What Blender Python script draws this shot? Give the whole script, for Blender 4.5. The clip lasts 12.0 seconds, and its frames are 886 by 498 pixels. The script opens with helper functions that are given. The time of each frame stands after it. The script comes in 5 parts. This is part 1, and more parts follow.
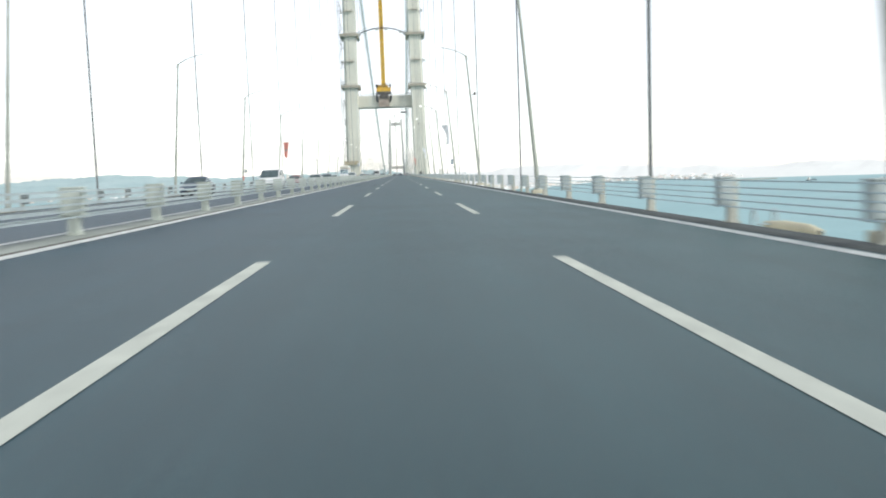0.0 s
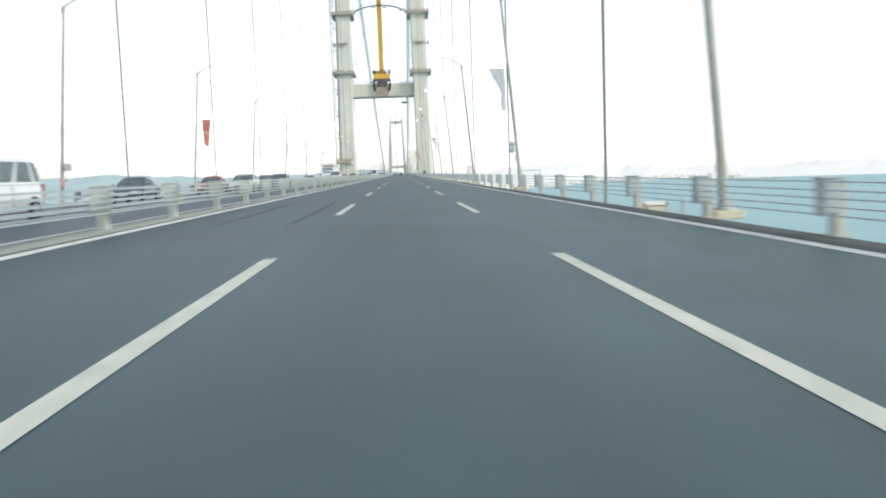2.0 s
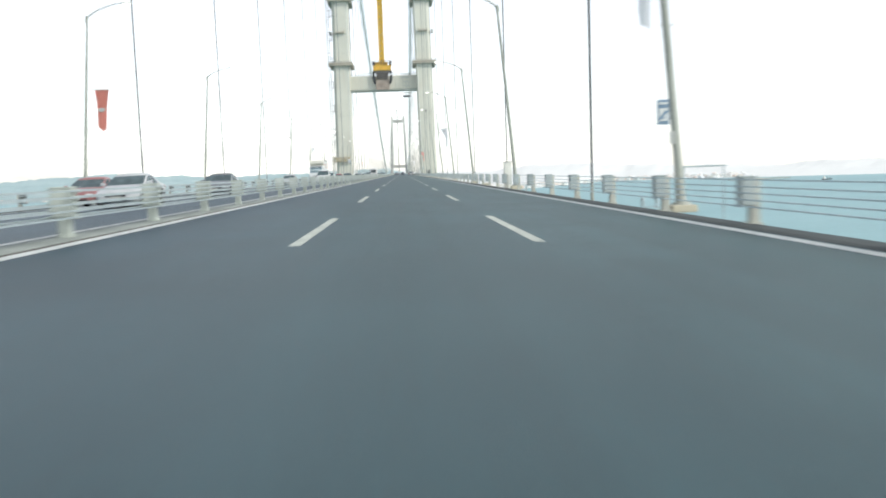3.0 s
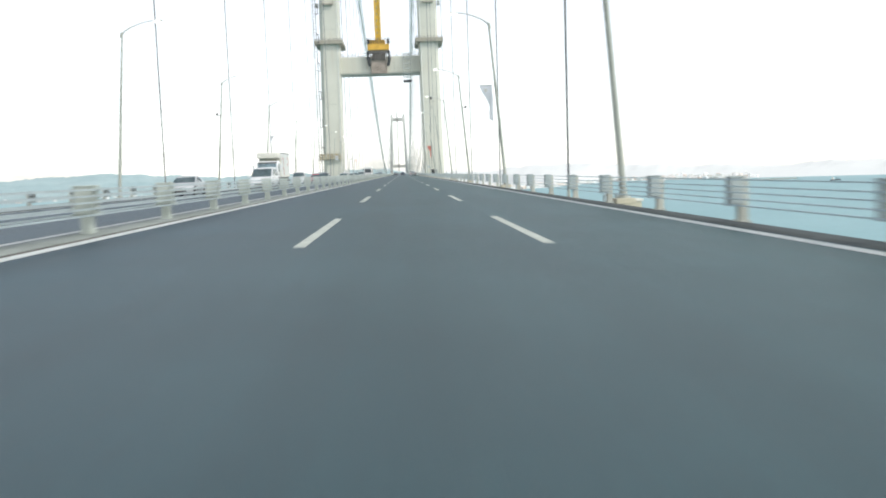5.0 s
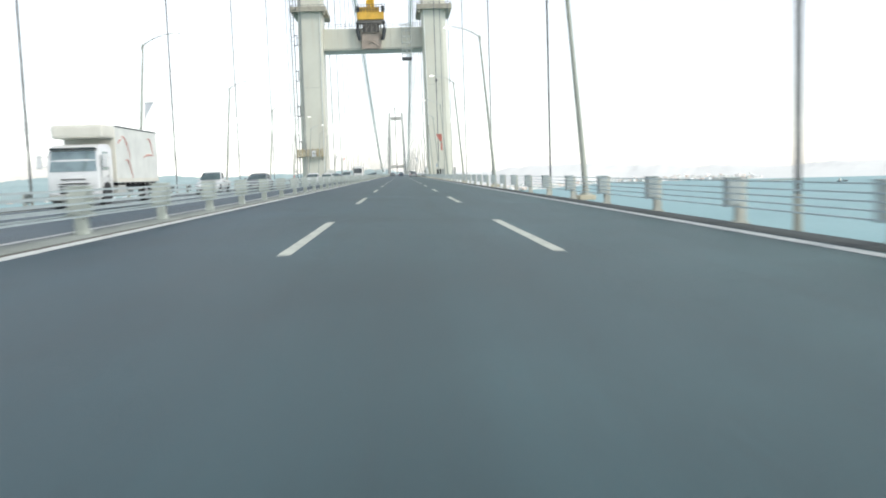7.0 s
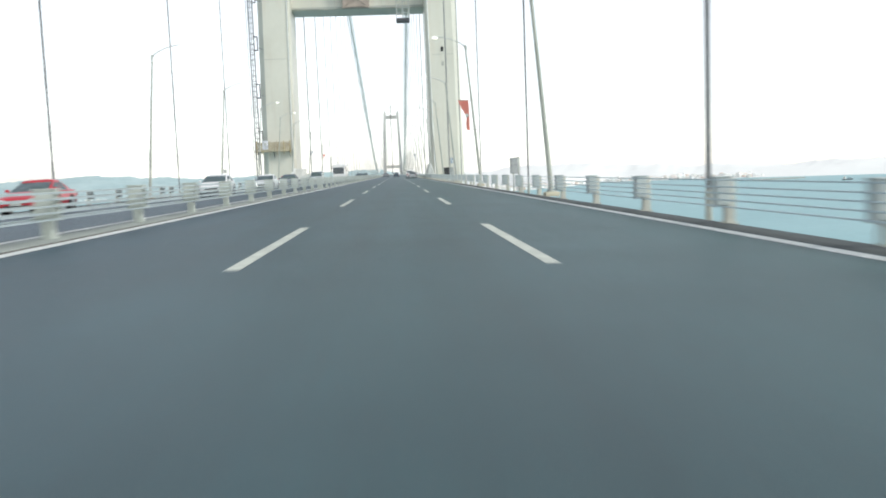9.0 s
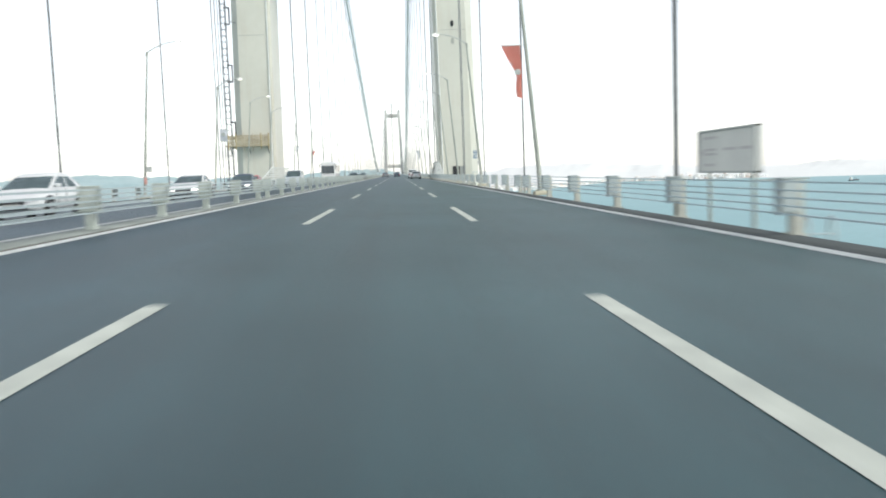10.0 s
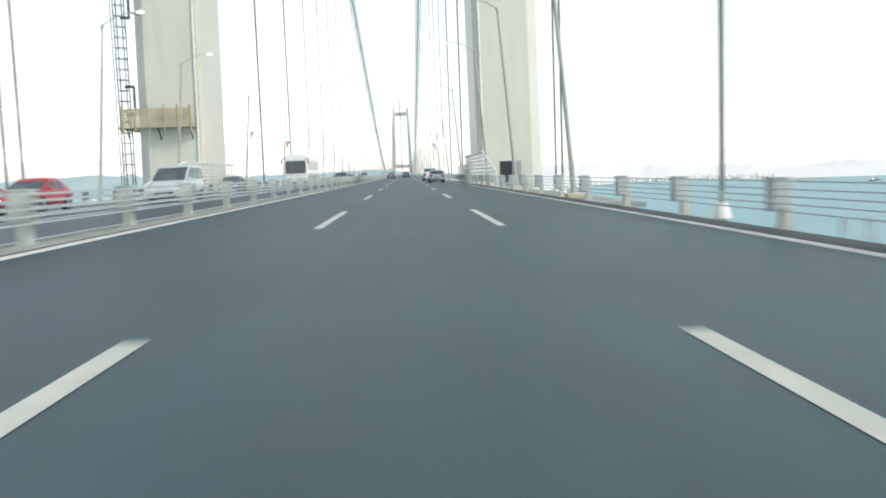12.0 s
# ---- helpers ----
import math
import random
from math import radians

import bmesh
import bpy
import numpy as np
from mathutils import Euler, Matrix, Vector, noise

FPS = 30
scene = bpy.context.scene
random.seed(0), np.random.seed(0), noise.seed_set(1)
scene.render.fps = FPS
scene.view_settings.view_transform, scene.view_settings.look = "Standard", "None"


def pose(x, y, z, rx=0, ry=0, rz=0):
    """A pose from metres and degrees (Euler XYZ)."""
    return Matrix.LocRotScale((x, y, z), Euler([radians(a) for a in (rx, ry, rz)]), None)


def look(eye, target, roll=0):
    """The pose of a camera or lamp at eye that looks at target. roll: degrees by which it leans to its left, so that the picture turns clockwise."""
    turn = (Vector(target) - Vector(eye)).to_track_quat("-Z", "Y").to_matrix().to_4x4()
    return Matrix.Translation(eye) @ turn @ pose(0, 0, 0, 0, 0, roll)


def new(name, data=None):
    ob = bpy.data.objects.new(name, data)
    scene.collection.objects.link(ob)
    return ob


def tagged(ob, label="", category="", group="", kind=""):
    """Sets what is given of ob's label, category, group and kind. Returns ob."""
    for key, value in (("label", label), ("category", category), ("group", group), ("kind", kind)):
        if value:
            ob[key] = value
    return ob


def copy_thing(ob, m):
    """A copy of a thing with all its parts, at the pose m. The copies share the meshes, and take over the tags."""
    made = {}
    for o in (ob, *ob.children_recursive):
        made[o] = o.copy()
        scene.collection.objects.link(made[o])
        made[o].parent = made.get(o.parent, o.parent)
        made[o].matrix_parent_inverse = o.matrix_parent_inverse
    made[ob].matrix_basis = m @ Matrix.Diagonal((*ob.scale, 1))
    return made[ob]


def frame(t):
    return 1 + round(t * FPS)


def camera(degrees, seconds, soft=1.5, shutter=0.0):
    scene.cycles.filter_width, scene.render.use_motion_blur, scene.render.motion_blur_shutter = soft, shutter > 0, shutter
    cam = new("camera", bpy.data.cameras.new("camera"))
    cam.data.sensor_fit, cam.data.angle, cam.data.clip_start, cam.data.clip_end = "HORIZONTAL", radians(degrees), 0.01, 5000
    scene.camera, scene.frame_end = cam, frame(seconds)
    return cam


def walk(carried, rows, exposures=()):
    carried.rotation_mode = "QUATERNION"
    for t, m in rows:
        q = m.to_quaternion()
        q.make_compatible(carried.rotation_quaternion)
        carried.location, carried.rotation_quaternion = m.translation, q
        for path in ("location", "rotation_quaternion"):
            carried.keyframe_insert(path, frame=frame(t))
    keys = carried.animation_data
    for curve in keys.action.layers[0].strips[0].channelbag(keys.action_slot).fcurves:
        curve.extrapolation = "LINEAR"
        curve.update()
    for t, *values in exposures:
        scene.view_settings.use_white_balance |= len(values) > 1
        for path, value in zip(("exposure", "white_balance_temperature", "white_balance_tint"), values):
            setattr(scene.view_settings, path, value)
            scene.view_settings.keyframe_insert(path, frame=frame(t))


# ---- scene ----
cam = camera(55.8, 12.0, soft=1.9, shutter=0.35)

# t, x, y, z, tilt, roll, turn: a car's height over the road, about 98 km/h
ROWS = [
    (0.0, 0.020, -1.47, 1.008, 84.77, 2.02, -2.92),
    (0.5, 0.030, 12.22, 1.008, 84.70, 2.04, -2.90),
    (1.0, 0.018, 25.62, 1.008, 84.71, 2.03, -2.93),
    (1.5, 0.019, 38.93, 1.008, 84.71, 2.09, -2.91),
    (2.0, -0.006, 52.22, 1.009, 84.74, 2.05, -2.88),
    (2.5, -0.011, 65.70, 1.009, 84.71, 2.06, -2.82),
    (3.0, -0.046, 79.23, 1.010, 84.72, 2.03, -2.76),
    (5.0, -0.149, 133.48, 1.012, 84.72, 1.95, -2.77),
    (5.5, -0.128, 147.18, 1.011, 84.74, 2.04, -2.79),
    (6.0, -0.140, 160.82, 1.012, 84.72, 2.02, -2.79),
    (6.5, -0.140, 174.66, 1.012, 84.77, 2.03, -2.86),
    (7.0, -0.111, 188.57, 1.011, 84.76, 1.91, -2.89),
    (9.0, 0.201, 244.02, 1.005, 84.76, 2.18, -3.16),
    (9.5, 0.270, 258.01, 1.003, 84.75, 2.04, -3.12),
    (10.0, 0.319, 271.75, 1.002, 84.75, 2.07, -3.09),
    (10.5, 0.324, 285.05, 1.002, 84.73, 2.18, -3.03),
    (11.0, 0.290, 299.04, 1.003, 84.77, 2.15, -2.81),
    (11.5, 0.213, 313.13, 1.005, 84.77, 2.13, -2.59),
    (12.0, 0.093, 327.25, 1.007, 84.78, 2.07, -2.52),
]
walk(cam, [(t, pose(x, y, z, rx, ry, rz)) for t, x, y, z, rx, ry, rz in ROWS])

# ---- light: a bright hazy sky, a veiled sun from behind on the right ----
SUN_HEIGHT, SUN_AZIMUTH = radians(42), radians(130)
CLOUD = 0.75
world = bpy.data.worlds.new("sky")
scene.world = world
world.use_nodes = True
wn, wl = world.node_tree.nodes, world.node_tree.links
sky = wn.new("ShaderNodeTexSky")
sky.sky_type = "NISHITA"
sky.sun_disc = False
sky.sun_elevation, sky.sun_rotation = SUN_HEIGHT, SUN_AZIMUTH
sky.air_density, sky.dust_density, sky.ozone_density = 1.0, 0.35, 1.0
pale = wn.new("ShaderNodeHueSaturation")
pale.inputs["Saturation"].default_value = 0.3
wl.new(sky.outputs[0], pale.inputs["Color"])
# thin clouds low over the horizon
co = wn.new("ShaderNodeTexCoord")
apart = wn.new("ShaderNodeSeparateXYZ")
wl.new(co.outputs["Generated"], apart.inputs[0])
squash = wn.new("ShaderNodeMapping")
squash.inputs["Scale"].default_value = (3.0, 3.0, 26.0)
wl.new(co.outputs["Generated"], squash.inputs["Vector"])
puff = wn.new("ShaderNodeTexNoise")
puff.inputs["Scale"].default_value, puff.inputs["Detail"].default_value = 1.6, 6.0
wl.new(squash.outputs["Vector"], puff.inputs["Vector"])
veil = wn.new("ShaderNodeMapRange")
veil.inputs["From Min"].default_value, veil.inputs["From Max"].default_value = 0.38, 0.64
veil.inputs["To Min"].default_value, veil.inputs["To Max"].default_value = 0.0, CLOUD
wl.new(puff.outputs["Fac"], veil.inputs["Value"])
low = wn.new("ShaderNodeMapRange")
low.inputs["From Min"].default_value, low.inputs["From Max"].default_value = 0.02, 0.16
low.inputs["To Min"].default_value, low.inputs["To Max"].default_value = 1.0, 0.0
wl.new(apart.outputs["Z"], low.inputs["Value"])
thick = wn.new("ShaderNodeMath")
thick.operation = "MULTIPLY"
wl.new(veil.outputs["Result"], thick.inputs[0])
wl.new(low.outputs["Result"], thick.inputs[1])
clouded = wn.new("ShaderNodeMixRGB")
clouded.inputs["Color2"].default_value = (1.5, 1.55, 1.64, 1)
west = wn.new("ShaderNodeMapRange")
west.inputs["From Min"].default_value, west.inputs["From Max"].default_value = -0.38, 0.1
west.inputs["To Min"].default_value, west.inputs["To Max"].default_value = 1.0, 0.12
wl.new(apart.outputs["X"], west.inputs["Value"])
spread = wn.new("ShaderNodeMath")
spread.operation = "MULTIPLY"
wl.new(thick.outputs["Value"], spread.inputs[0])
wl.new(west.outputs["Result"], spread.inputs[1])
wl.new(spread.outputs["Value"], clouded.inputs["Fac"])
wl.new(pale.outputs[0], clouded.inputs["Color1"])
wl.new(clouded.outputs[0], wn["Background"].inputs["Color"])
wn["Background"].inputs["Strength"].default_value = 0.15
sun_data = bpy.data.lights.new("sun", "SUN")
sun_data.energy, sun_data.angle, sun_data.color = 1.45, radians(14), (1.0, 0.98, 0.89)
sun = new("sun", sun_data)
sun_from = Vector((math.sin(SUN_AZIMUTH) * math.cos(SUN_HEIGHT), math.cos(SUN_AZIMUTH) * math.cos(SUN_HEIGHT), math.sin(SUN_HEIGHT)))
sun.matrix_world = look(sun_from * 200, (0, 0, 0))
scene.view_settings.exposure = 0.58

# ---- plan ----
FALL = 0.02                       # cross fall of each carriageway
MID = -5.79                       # middle of the bridge
CROWN = -MID * FALL
EDGE_IN, EDGE_OUT = -5.15, 5.35   # edge lines of the near carriageway
PARAPET = 6.0
HANGER_X = 14.1                   # from the middle
LAMP_X = 12.55
Y0, Y1 = -2640.0, 3900.0
TOWER_Y, TOWER_X, FAR_Y = 417.0, -6.05, 1950.0
TOP = 126.0
SEA = -67.0


def deck_z(x):
    """Road height at x: falls to both sides from the middle."""
    return CROWN - FALL * abs(x - MID)


def mirror(x):
    return 2 * MID - x


# ---- materials ----
def mat(name, col, rough=0.6, metal=0.0, col2=None, scale=4.0, bump=0.0, fine=60.0, spec=0.5, detail=6.0, random_amt=0.0, grain=0.18):
    m = bpy.data.materials.new(name)
    m.use_nodes = True
    n, l = m.node_tree.nodes, m.node_tree.links
    b = n["Principled BSDF"]
    b.inputs["Roughness"].default_value, b.inputs["Metallic"].default_value = rough, metal
    b.inputs["Specular IOR Level"].default_value = spec
    co = n.new("ShaderNodeTexCoord")
    big = n.new("ShaderNodeTexNoise")
    big.inputs["Scale"].default_value, big.inputs["Detail"].default_value = scale, detail
    small = n.new("ShaderNodeTexNoise")
    small.inputs["Scale"].default_value, small.inputs["Detail"].default_value = fine, 3.0
    geo = n.new("ShaderNodeNewGeometry")
    for t in (big, small):
        l.new(geo.outputs["Position"], t.inputs["Vector"])
    ramp = n.new("ShaderNodeValToRGB")
    ramp.color_ramp.elements[0].position, ramp.color_ramp.elements[1].position = 0.32, 0.68
    c2 = col2 or tuple(c * 0.8 for c in col)
    ramp.color_ramp.elements[0].color, ramp.color_ramp.elements[1].color = (*c2, 1), (*col, 1)
    l.new(big.outputs["Fac"], ramp.inputs["Fac"])
    mix = n.new("ShaderNodeMixRGB")
    mix.blend_type = "OVERLAY"
    mix.inputs["Fac"].default_value = grain
    l.new(ramp.outputs["Color"], mix.inputs["Color1"])
    l.new(small.outputs["Color"], mix.inputs["Color2"])
    sat = n.new("ShaderNodeHueSaturation")
    sat.inputs["Saturation"].default_value = 1.0
    bw = n.new("ShaderNodeRGBToBW")
    l.new(small.outputs["Color"], bw.inputs["Color"])
    l.new(bw.outputs["Val"], mix.inputs["Color2"])
    l.new(mix.outputs["Color"], sat.inputs["Color"])
    if random_amt:
        info = n.new("ShaderNodeObjectInfo")
        ran = n.new("ShaderNodeMapRange")
        ran.inputs["To Min"].default_value, ran.inputs["To Max"].default_value = 1 - random_amt, 1 + random_amt
        l.new(info.outputs["Random"], ran.inputs["Value"])
        l.new(ran.outputs["Result"], sat.inputs["Value"])
    l.new(sat.outputs["Color"], b.inputs["Base Color"])
    if bump:
        bp = n.new("ShaderNodeBump")
        bp.inputs["Strength"].default_value, bp.inputs["Distance"].default_value = bump, 0.01
        l.new(small.outputs["Fac"], bp.inputs["Height"])
        l.new(bp.outputs["Normal"], b.inputs["Normal"])
    return m


def asphalt_mat():
    """Dark asphalt: grain, long wheel-track wear, faint stains, a windscreen reflection painted across."""
    m = mat("asphalt", (0.025, 0.066, 0.074), 0.495, col2=(0.017, 0.050, 0.057), scale=0.35, bump=0.6, fine=90, spec=0.54)
    n, l = m.node_tree.nodes, m.node_tree.links
    b = n["Principled BSDF"]
    src = b.inputs["Base Color"].links[0].from_socket
    geo = n.new("ShaderNodeNewGeometry")
    mp = n.new("ShaderNodeMapping")
    mp.inputs["Scale"].default_value = (1.6, 0.03, 1.0)
    l.new(geo.outputs["Position"], mp.inputs["Vector"])
    streak = n.new("ShaderNodeTexNoise")
    streak.inputs["Scale"].default_value, streak.inputs["Detail"].default_value = 1.0, 4.0
    l.new(mp.outputs["Vector"], streak.inputs["Vector"])
    ran = n.new("ShaderNodeMapRange")
    ran.inputs["From Min"].default_value, ran.inputs["From Max"].default_value = 0.3, 0.7
    ran.inputs["To Min"].default_value, ran.inputs["To Max"].default_value = 0.86, 1.12
    l.new(streak.outputs["Fac"], ran.inputs["Value"])
    mul = n.new("ShaderNodeMixRGB")
    mul.blend_type = "MULTIPLY"
    mul.inputs["Fac"].default_value = 1.0
    l.new(src, mul.inputs["Color1"])
    l.new(ran.outputs["Result"], mul.inputs["Color2"])
    grain = n.new("ShaderNodeTexNoise")
    grain.inputs["Scale"].default_value, grain.inputs["Detail"].default_value = 14.0, 8.0
    l.new(geo.outputs["Position"], grain.inputs["Vector"])
    gran = n.new("ShaderNodeMapRange")
    gran.inputs["From Min"].default_value, gran.inputs["From Max"].default_value = 0.3, 0.7
    gran.inputs["To Min"].default_value, gran.inputs["To Max"].default_value = 0.84, 1.16
    l.new(grain.outputs["Fac"], gran.inputs["Value"])
    patch = n.new("ShaderNodeTexNoise")
    patch.inputs["Scale"].default_value, patch.inputs["Detail"].default_value = 0.22, 5.0
    l.new(geo.outputs["Position"], patch.inputs["Vector"])
    pran = n.new("ShaderNodeMapRange")
    pran.inputs["From Min"].default_value, pran.inputs["From Max"].default_value = 0.35, 0.65
    pran.inputs["To Min"].default_value, pran.inputs["To Max"].default_value = 0.90, 1.09
    l.new(patch.outputs["Fac"], pran.inputs["Value"])
    both = n.new("ShaderNodeMath")
    both.operation = "MULTIPLY"
    l.new(gran.outputs["Result"], both.inputs[0])
    l.new(pran.outputs["Result"], both.inputs[1])
    mul2 = n.new("ShaderNodeMixRGB")
    mul2.blend_type = "MULTIPLY"
    mul2.inputs["Fac"].default_value = 1.0
    l.new(mul.outputs["Color"], mul2.inputs["Color1"])
    l.new(both.outputs["Value"], mul2.inputs["Color2"])
    # windscreen reflection painted across the road: darker bluer left, lighter greyer right
    across = n.new("ShaderNodeSeparateXYZ")
    l.new(geo.outputs["Position"], across.inputs[0])
    lane = n.new("ShaderNodeMapRange")
    lane.inputs["From Min"].default_value, lane.inputs["From Max"].default_value = -6.0, 7.0
    l.new(across.outputs["X"], lane.inputs["Value"])
    pane_tint = n.new("ShaderNodeMixRGB")
    pane_tint.inputs["Color1"].default_value, pane_tint.inputs["Color2"].default_value = (0.62, 0.76, 0.96, 1), (1.85, 1.56, 1.38, 1)
    l.new(lane.outputs["Result"], pane_tint.inputs["Fac"])
    mul3 = n.new("ShaderNodeMixRGB")
    mul3.blend_type = "MULTIPLY"
    mul3.inputs["Fac"].default_value = 1.0
    l.new(mul2.outputs["Color"], mul3.inputs["Color1"])
    l.new(pane_tint.outputs["Color"], mul3.inputs["Color2"])
    l.new(mul3.outputs["Color"], b.inputs["Base Color"])
    return m


ASPHALT = asphalt_mat()
RUBBER_MARK = mat("skid_rubber", (0.046, 0.066, 0.072), 0.72, col2=(0.058, 0.084, 0.091), scale=2.5, fine=60, bump=0.2)
GRIME = mat("gutter_grime", (0.115, 0.10, 0.082), 0.85, col2=(0.075, 0.07, 0.062), scale=1.8, fine=25, bump=0.3)
PAINT = mat("road_paint", (0.58, 0.61, 0.535), 0.6, col2=(0.41, 0.435, 0.385), scale=4.5, fine=40, bump=0.2)
EDGE_PAINT = mat("edge_line_paint", (0.70, 0.725, 0.70), 0.6, col2=(0.52, 0.54, 0.52), scale=4.5, fine=40, bump=0.2)
KERB_DARK = mat("kerb_dark", (0.070, 0.082, 0.080), 0.8, col2=(0.052, 0.062, 0.061), scale=1.5, fine=30, bump=0.4)
CONCRETE = mat("concrete", (0.325, 0.355, 0.325), 0.85, col2=(0.235, 0.26, 0.235), scale=0.8, fine=25, bump=0.4)
POST = mat("post_paint", (0.52, 0.56, 0.505), 0.5, col2=(0.42, 0.455, 0.405), scale=2.5, fine=30, bump=0.1, random_amt=0.06)
FRAME_GREY = mat("weathered_frame", (0.20, 0.18, 0.16), 0.7, 0.1, col2=(0.13, 0.12, 0.11), scale=0.8, fine=8)
MAST_GREY = mat("hoist_steel", (0.15, 0.18, 0.18), 0.6, 0.2, col2=(0.11, 0.13, 0.13), scale=1.0, fine=10)
CREAM = mat("cream_panel", (0.76, 0.74, 0.655), 0.55, col2=(0.67, 0.65, 0.57), scale=1.2, fine=14)
FADED_RED = mat("faded_red", (0.62, 0.33, 0.28), 0.6, col2=(0.55, 0.28, 0.24), scale=2, fine=14)
FADED_GREY = mat("faded_print", (0.64, 0.62, 0.58), 0.7, col2=(0.57, 0.55, 0.52), scale=3, fine=20)
ROLL_YELLOW = mat("yellow_sheeting", (0.72, 0.66, 0.47), 0.6, col2=(0.62, 0.56, 0.40), scale=3, fine=20)
CABINET = mat("cabinet_paint", (0.78, 0.78, 0.71), 0.5, col2=(0.70, 0.70, 0.64), scale=1.5, fine=16)
BOOT = mat("white_boot", (0.74, 0.75, 0.71), 0.6, col2=(0.62, 0.63, 0.59), scale=3, fine=20)
STUB = mat("post_foot", (0.52, 0.525, 0.455), 0.65, col2=(0.42, 0.425, 0.37), scale=3, fine=25, bump=0.2, random_amt=0.06)
POST_GREY = mat("parapet_post_paint", (0.415, 0.465, 0.45), 0.5, col2=(0.34, 0.385, 0.38), scale=2.5, fine=30, bump=0.1, random_amt=0.06)
# darker version of the parapet post colour, used on the opposite side
POST_DARK = mat("dark_grey_post", (0.17, 0.19, 0.18), 0.6, col2=(0.125, 0.14, 0.135), scale=2.5, fine=30, bump=0.1, random_amt=0.08)
RAIL = mat("galvanised_rail", (0.44, 0.515, 0.525), 0.45, 0.15, col2=(0.36, 0.42, 0.43), scale=2.0, fine=30)
RAIL_GREY = mat("grey_rail_paint", (0.45, 0.55, 0.58), 0.5, 0.1, col2=(0.38, 0.46, 0.49), scale=2.0, fine=30)
PLINTH = mat("yellowish_plinth", (0.57, 0.53, 0.40), 0.85, col2=(0.46, 0.43, 0.33), scale=1.5, fine=20, bump=0.4)
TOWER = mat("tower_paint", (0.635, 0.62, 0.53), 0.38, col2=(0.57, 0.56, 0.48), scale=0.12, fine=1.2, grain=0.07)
# greyer copy of the tower paint, distance haze put into the colour
TOWER_HAZED = mat("tower_paint_haze_tint", (0.54, 0.52, 0.475), 0.5, col2=(0.47, 0.455, 0.42), scale=0.1, fine=1.0)
TOWER_EDGE = mat("tower_grey", (0.432, 0.444, 0.420), 0.6, col2=(0.324, 0.336, 0.324), scale=0.4, fine=5.0)
SCAFFOLD = mat("scaffold_deck", (0.494, 0.437, 0.310), 0.8, col2=(0.333, 0.282, 0.196), scale=0.9, fine=8.0)
SEAM = mat("weld_seam", (0.44, 0.44, 0.385), 0.6, col2=(0.37, 0.37, 0.325), scale=0.4, fine=5.0)
RAIL_YELLOW = mat("faded_yellow", (0.47, 0.38, 0.20), 0.7, col2=(0.37, 0.30, 0.17), scale=2.0, fine=9.0)
COLLAR = mat("platform_beige", (0.41, 0.375, 0.30), 0.7, col2=(0.31, 0.285, 0.235), scale=0.8, fine=8.0)
YELLOW = mat("crane_yellow", (0.80, 0.53, 0.06), 0.5, col2=(0.66, 0.42, 0.05), scale=0.6, fine=8.0)
ORANGE = mat("crane_orange", (0.78, 0.46, 0.07), 0.55, col2=(0.58, 0.34, 0.06), scale=0.6, fine=8.0)
RUST = mat("rusty_frame", (0.43, 0.355, 0.30), 0.85, col2=(0.30, 0.25, 0.21), scale=0.5, fine=6.0)
STEEL_DARK = mat("dark_steel", (0.075, 0.08, 0.085), 0.6, 0.2, col2=(0.05, 0.055, 0.06), scale=1.0, fine=10)
CABLE = mat("cable_sheath", (0.80, 0.80, 0.75), 0.5, col2=(0.71, 0.71, 0.67), scale=0.3, fine=6)
ROPE = mat("hanger_rope", (0.20, 0.21, 0.21), 0.6, 0.1, col2=(0.155, 0.165, 0.165), scale=1.0, fine=12)
POLE = mat("lamp_pole_paint", (0.41, 0.425, 0.37), 0.5, 0.1, col2=(0.33, 0.345, 0.30), scale=0.8, fine=14)
WHITE_PANEL = mat("white_panel", (0.779, 0.791, 0.743), 0.55, col2=(0.637, 0.649, 0.614), scale=0.9, fine=12)
GREY_PANEL = mat("grey_panel", (0.504, 0.516, 0.480), 0.6, col2=(0.420, 0.432, 0.408), scale=1.2, fine=14)
SIGN_BLUE = mat("sign_blue", (0.20, 0.29, 0.38), 0.5, col2=(0.16, 0.24, 0.32), scale=3, fine=20)
FLAG_RED = mat("flag_red", (0.80, 0.40, 0.33), 0.85, col2=(0.74, 0.32, 0.26), scale=3, fine=60)
FLAG_WHITE = mat("flag_white", (0.87, 0.875, 0.88), 0.85, col2=(0.79, 0.80, 0.81), scale=3, fine=60)


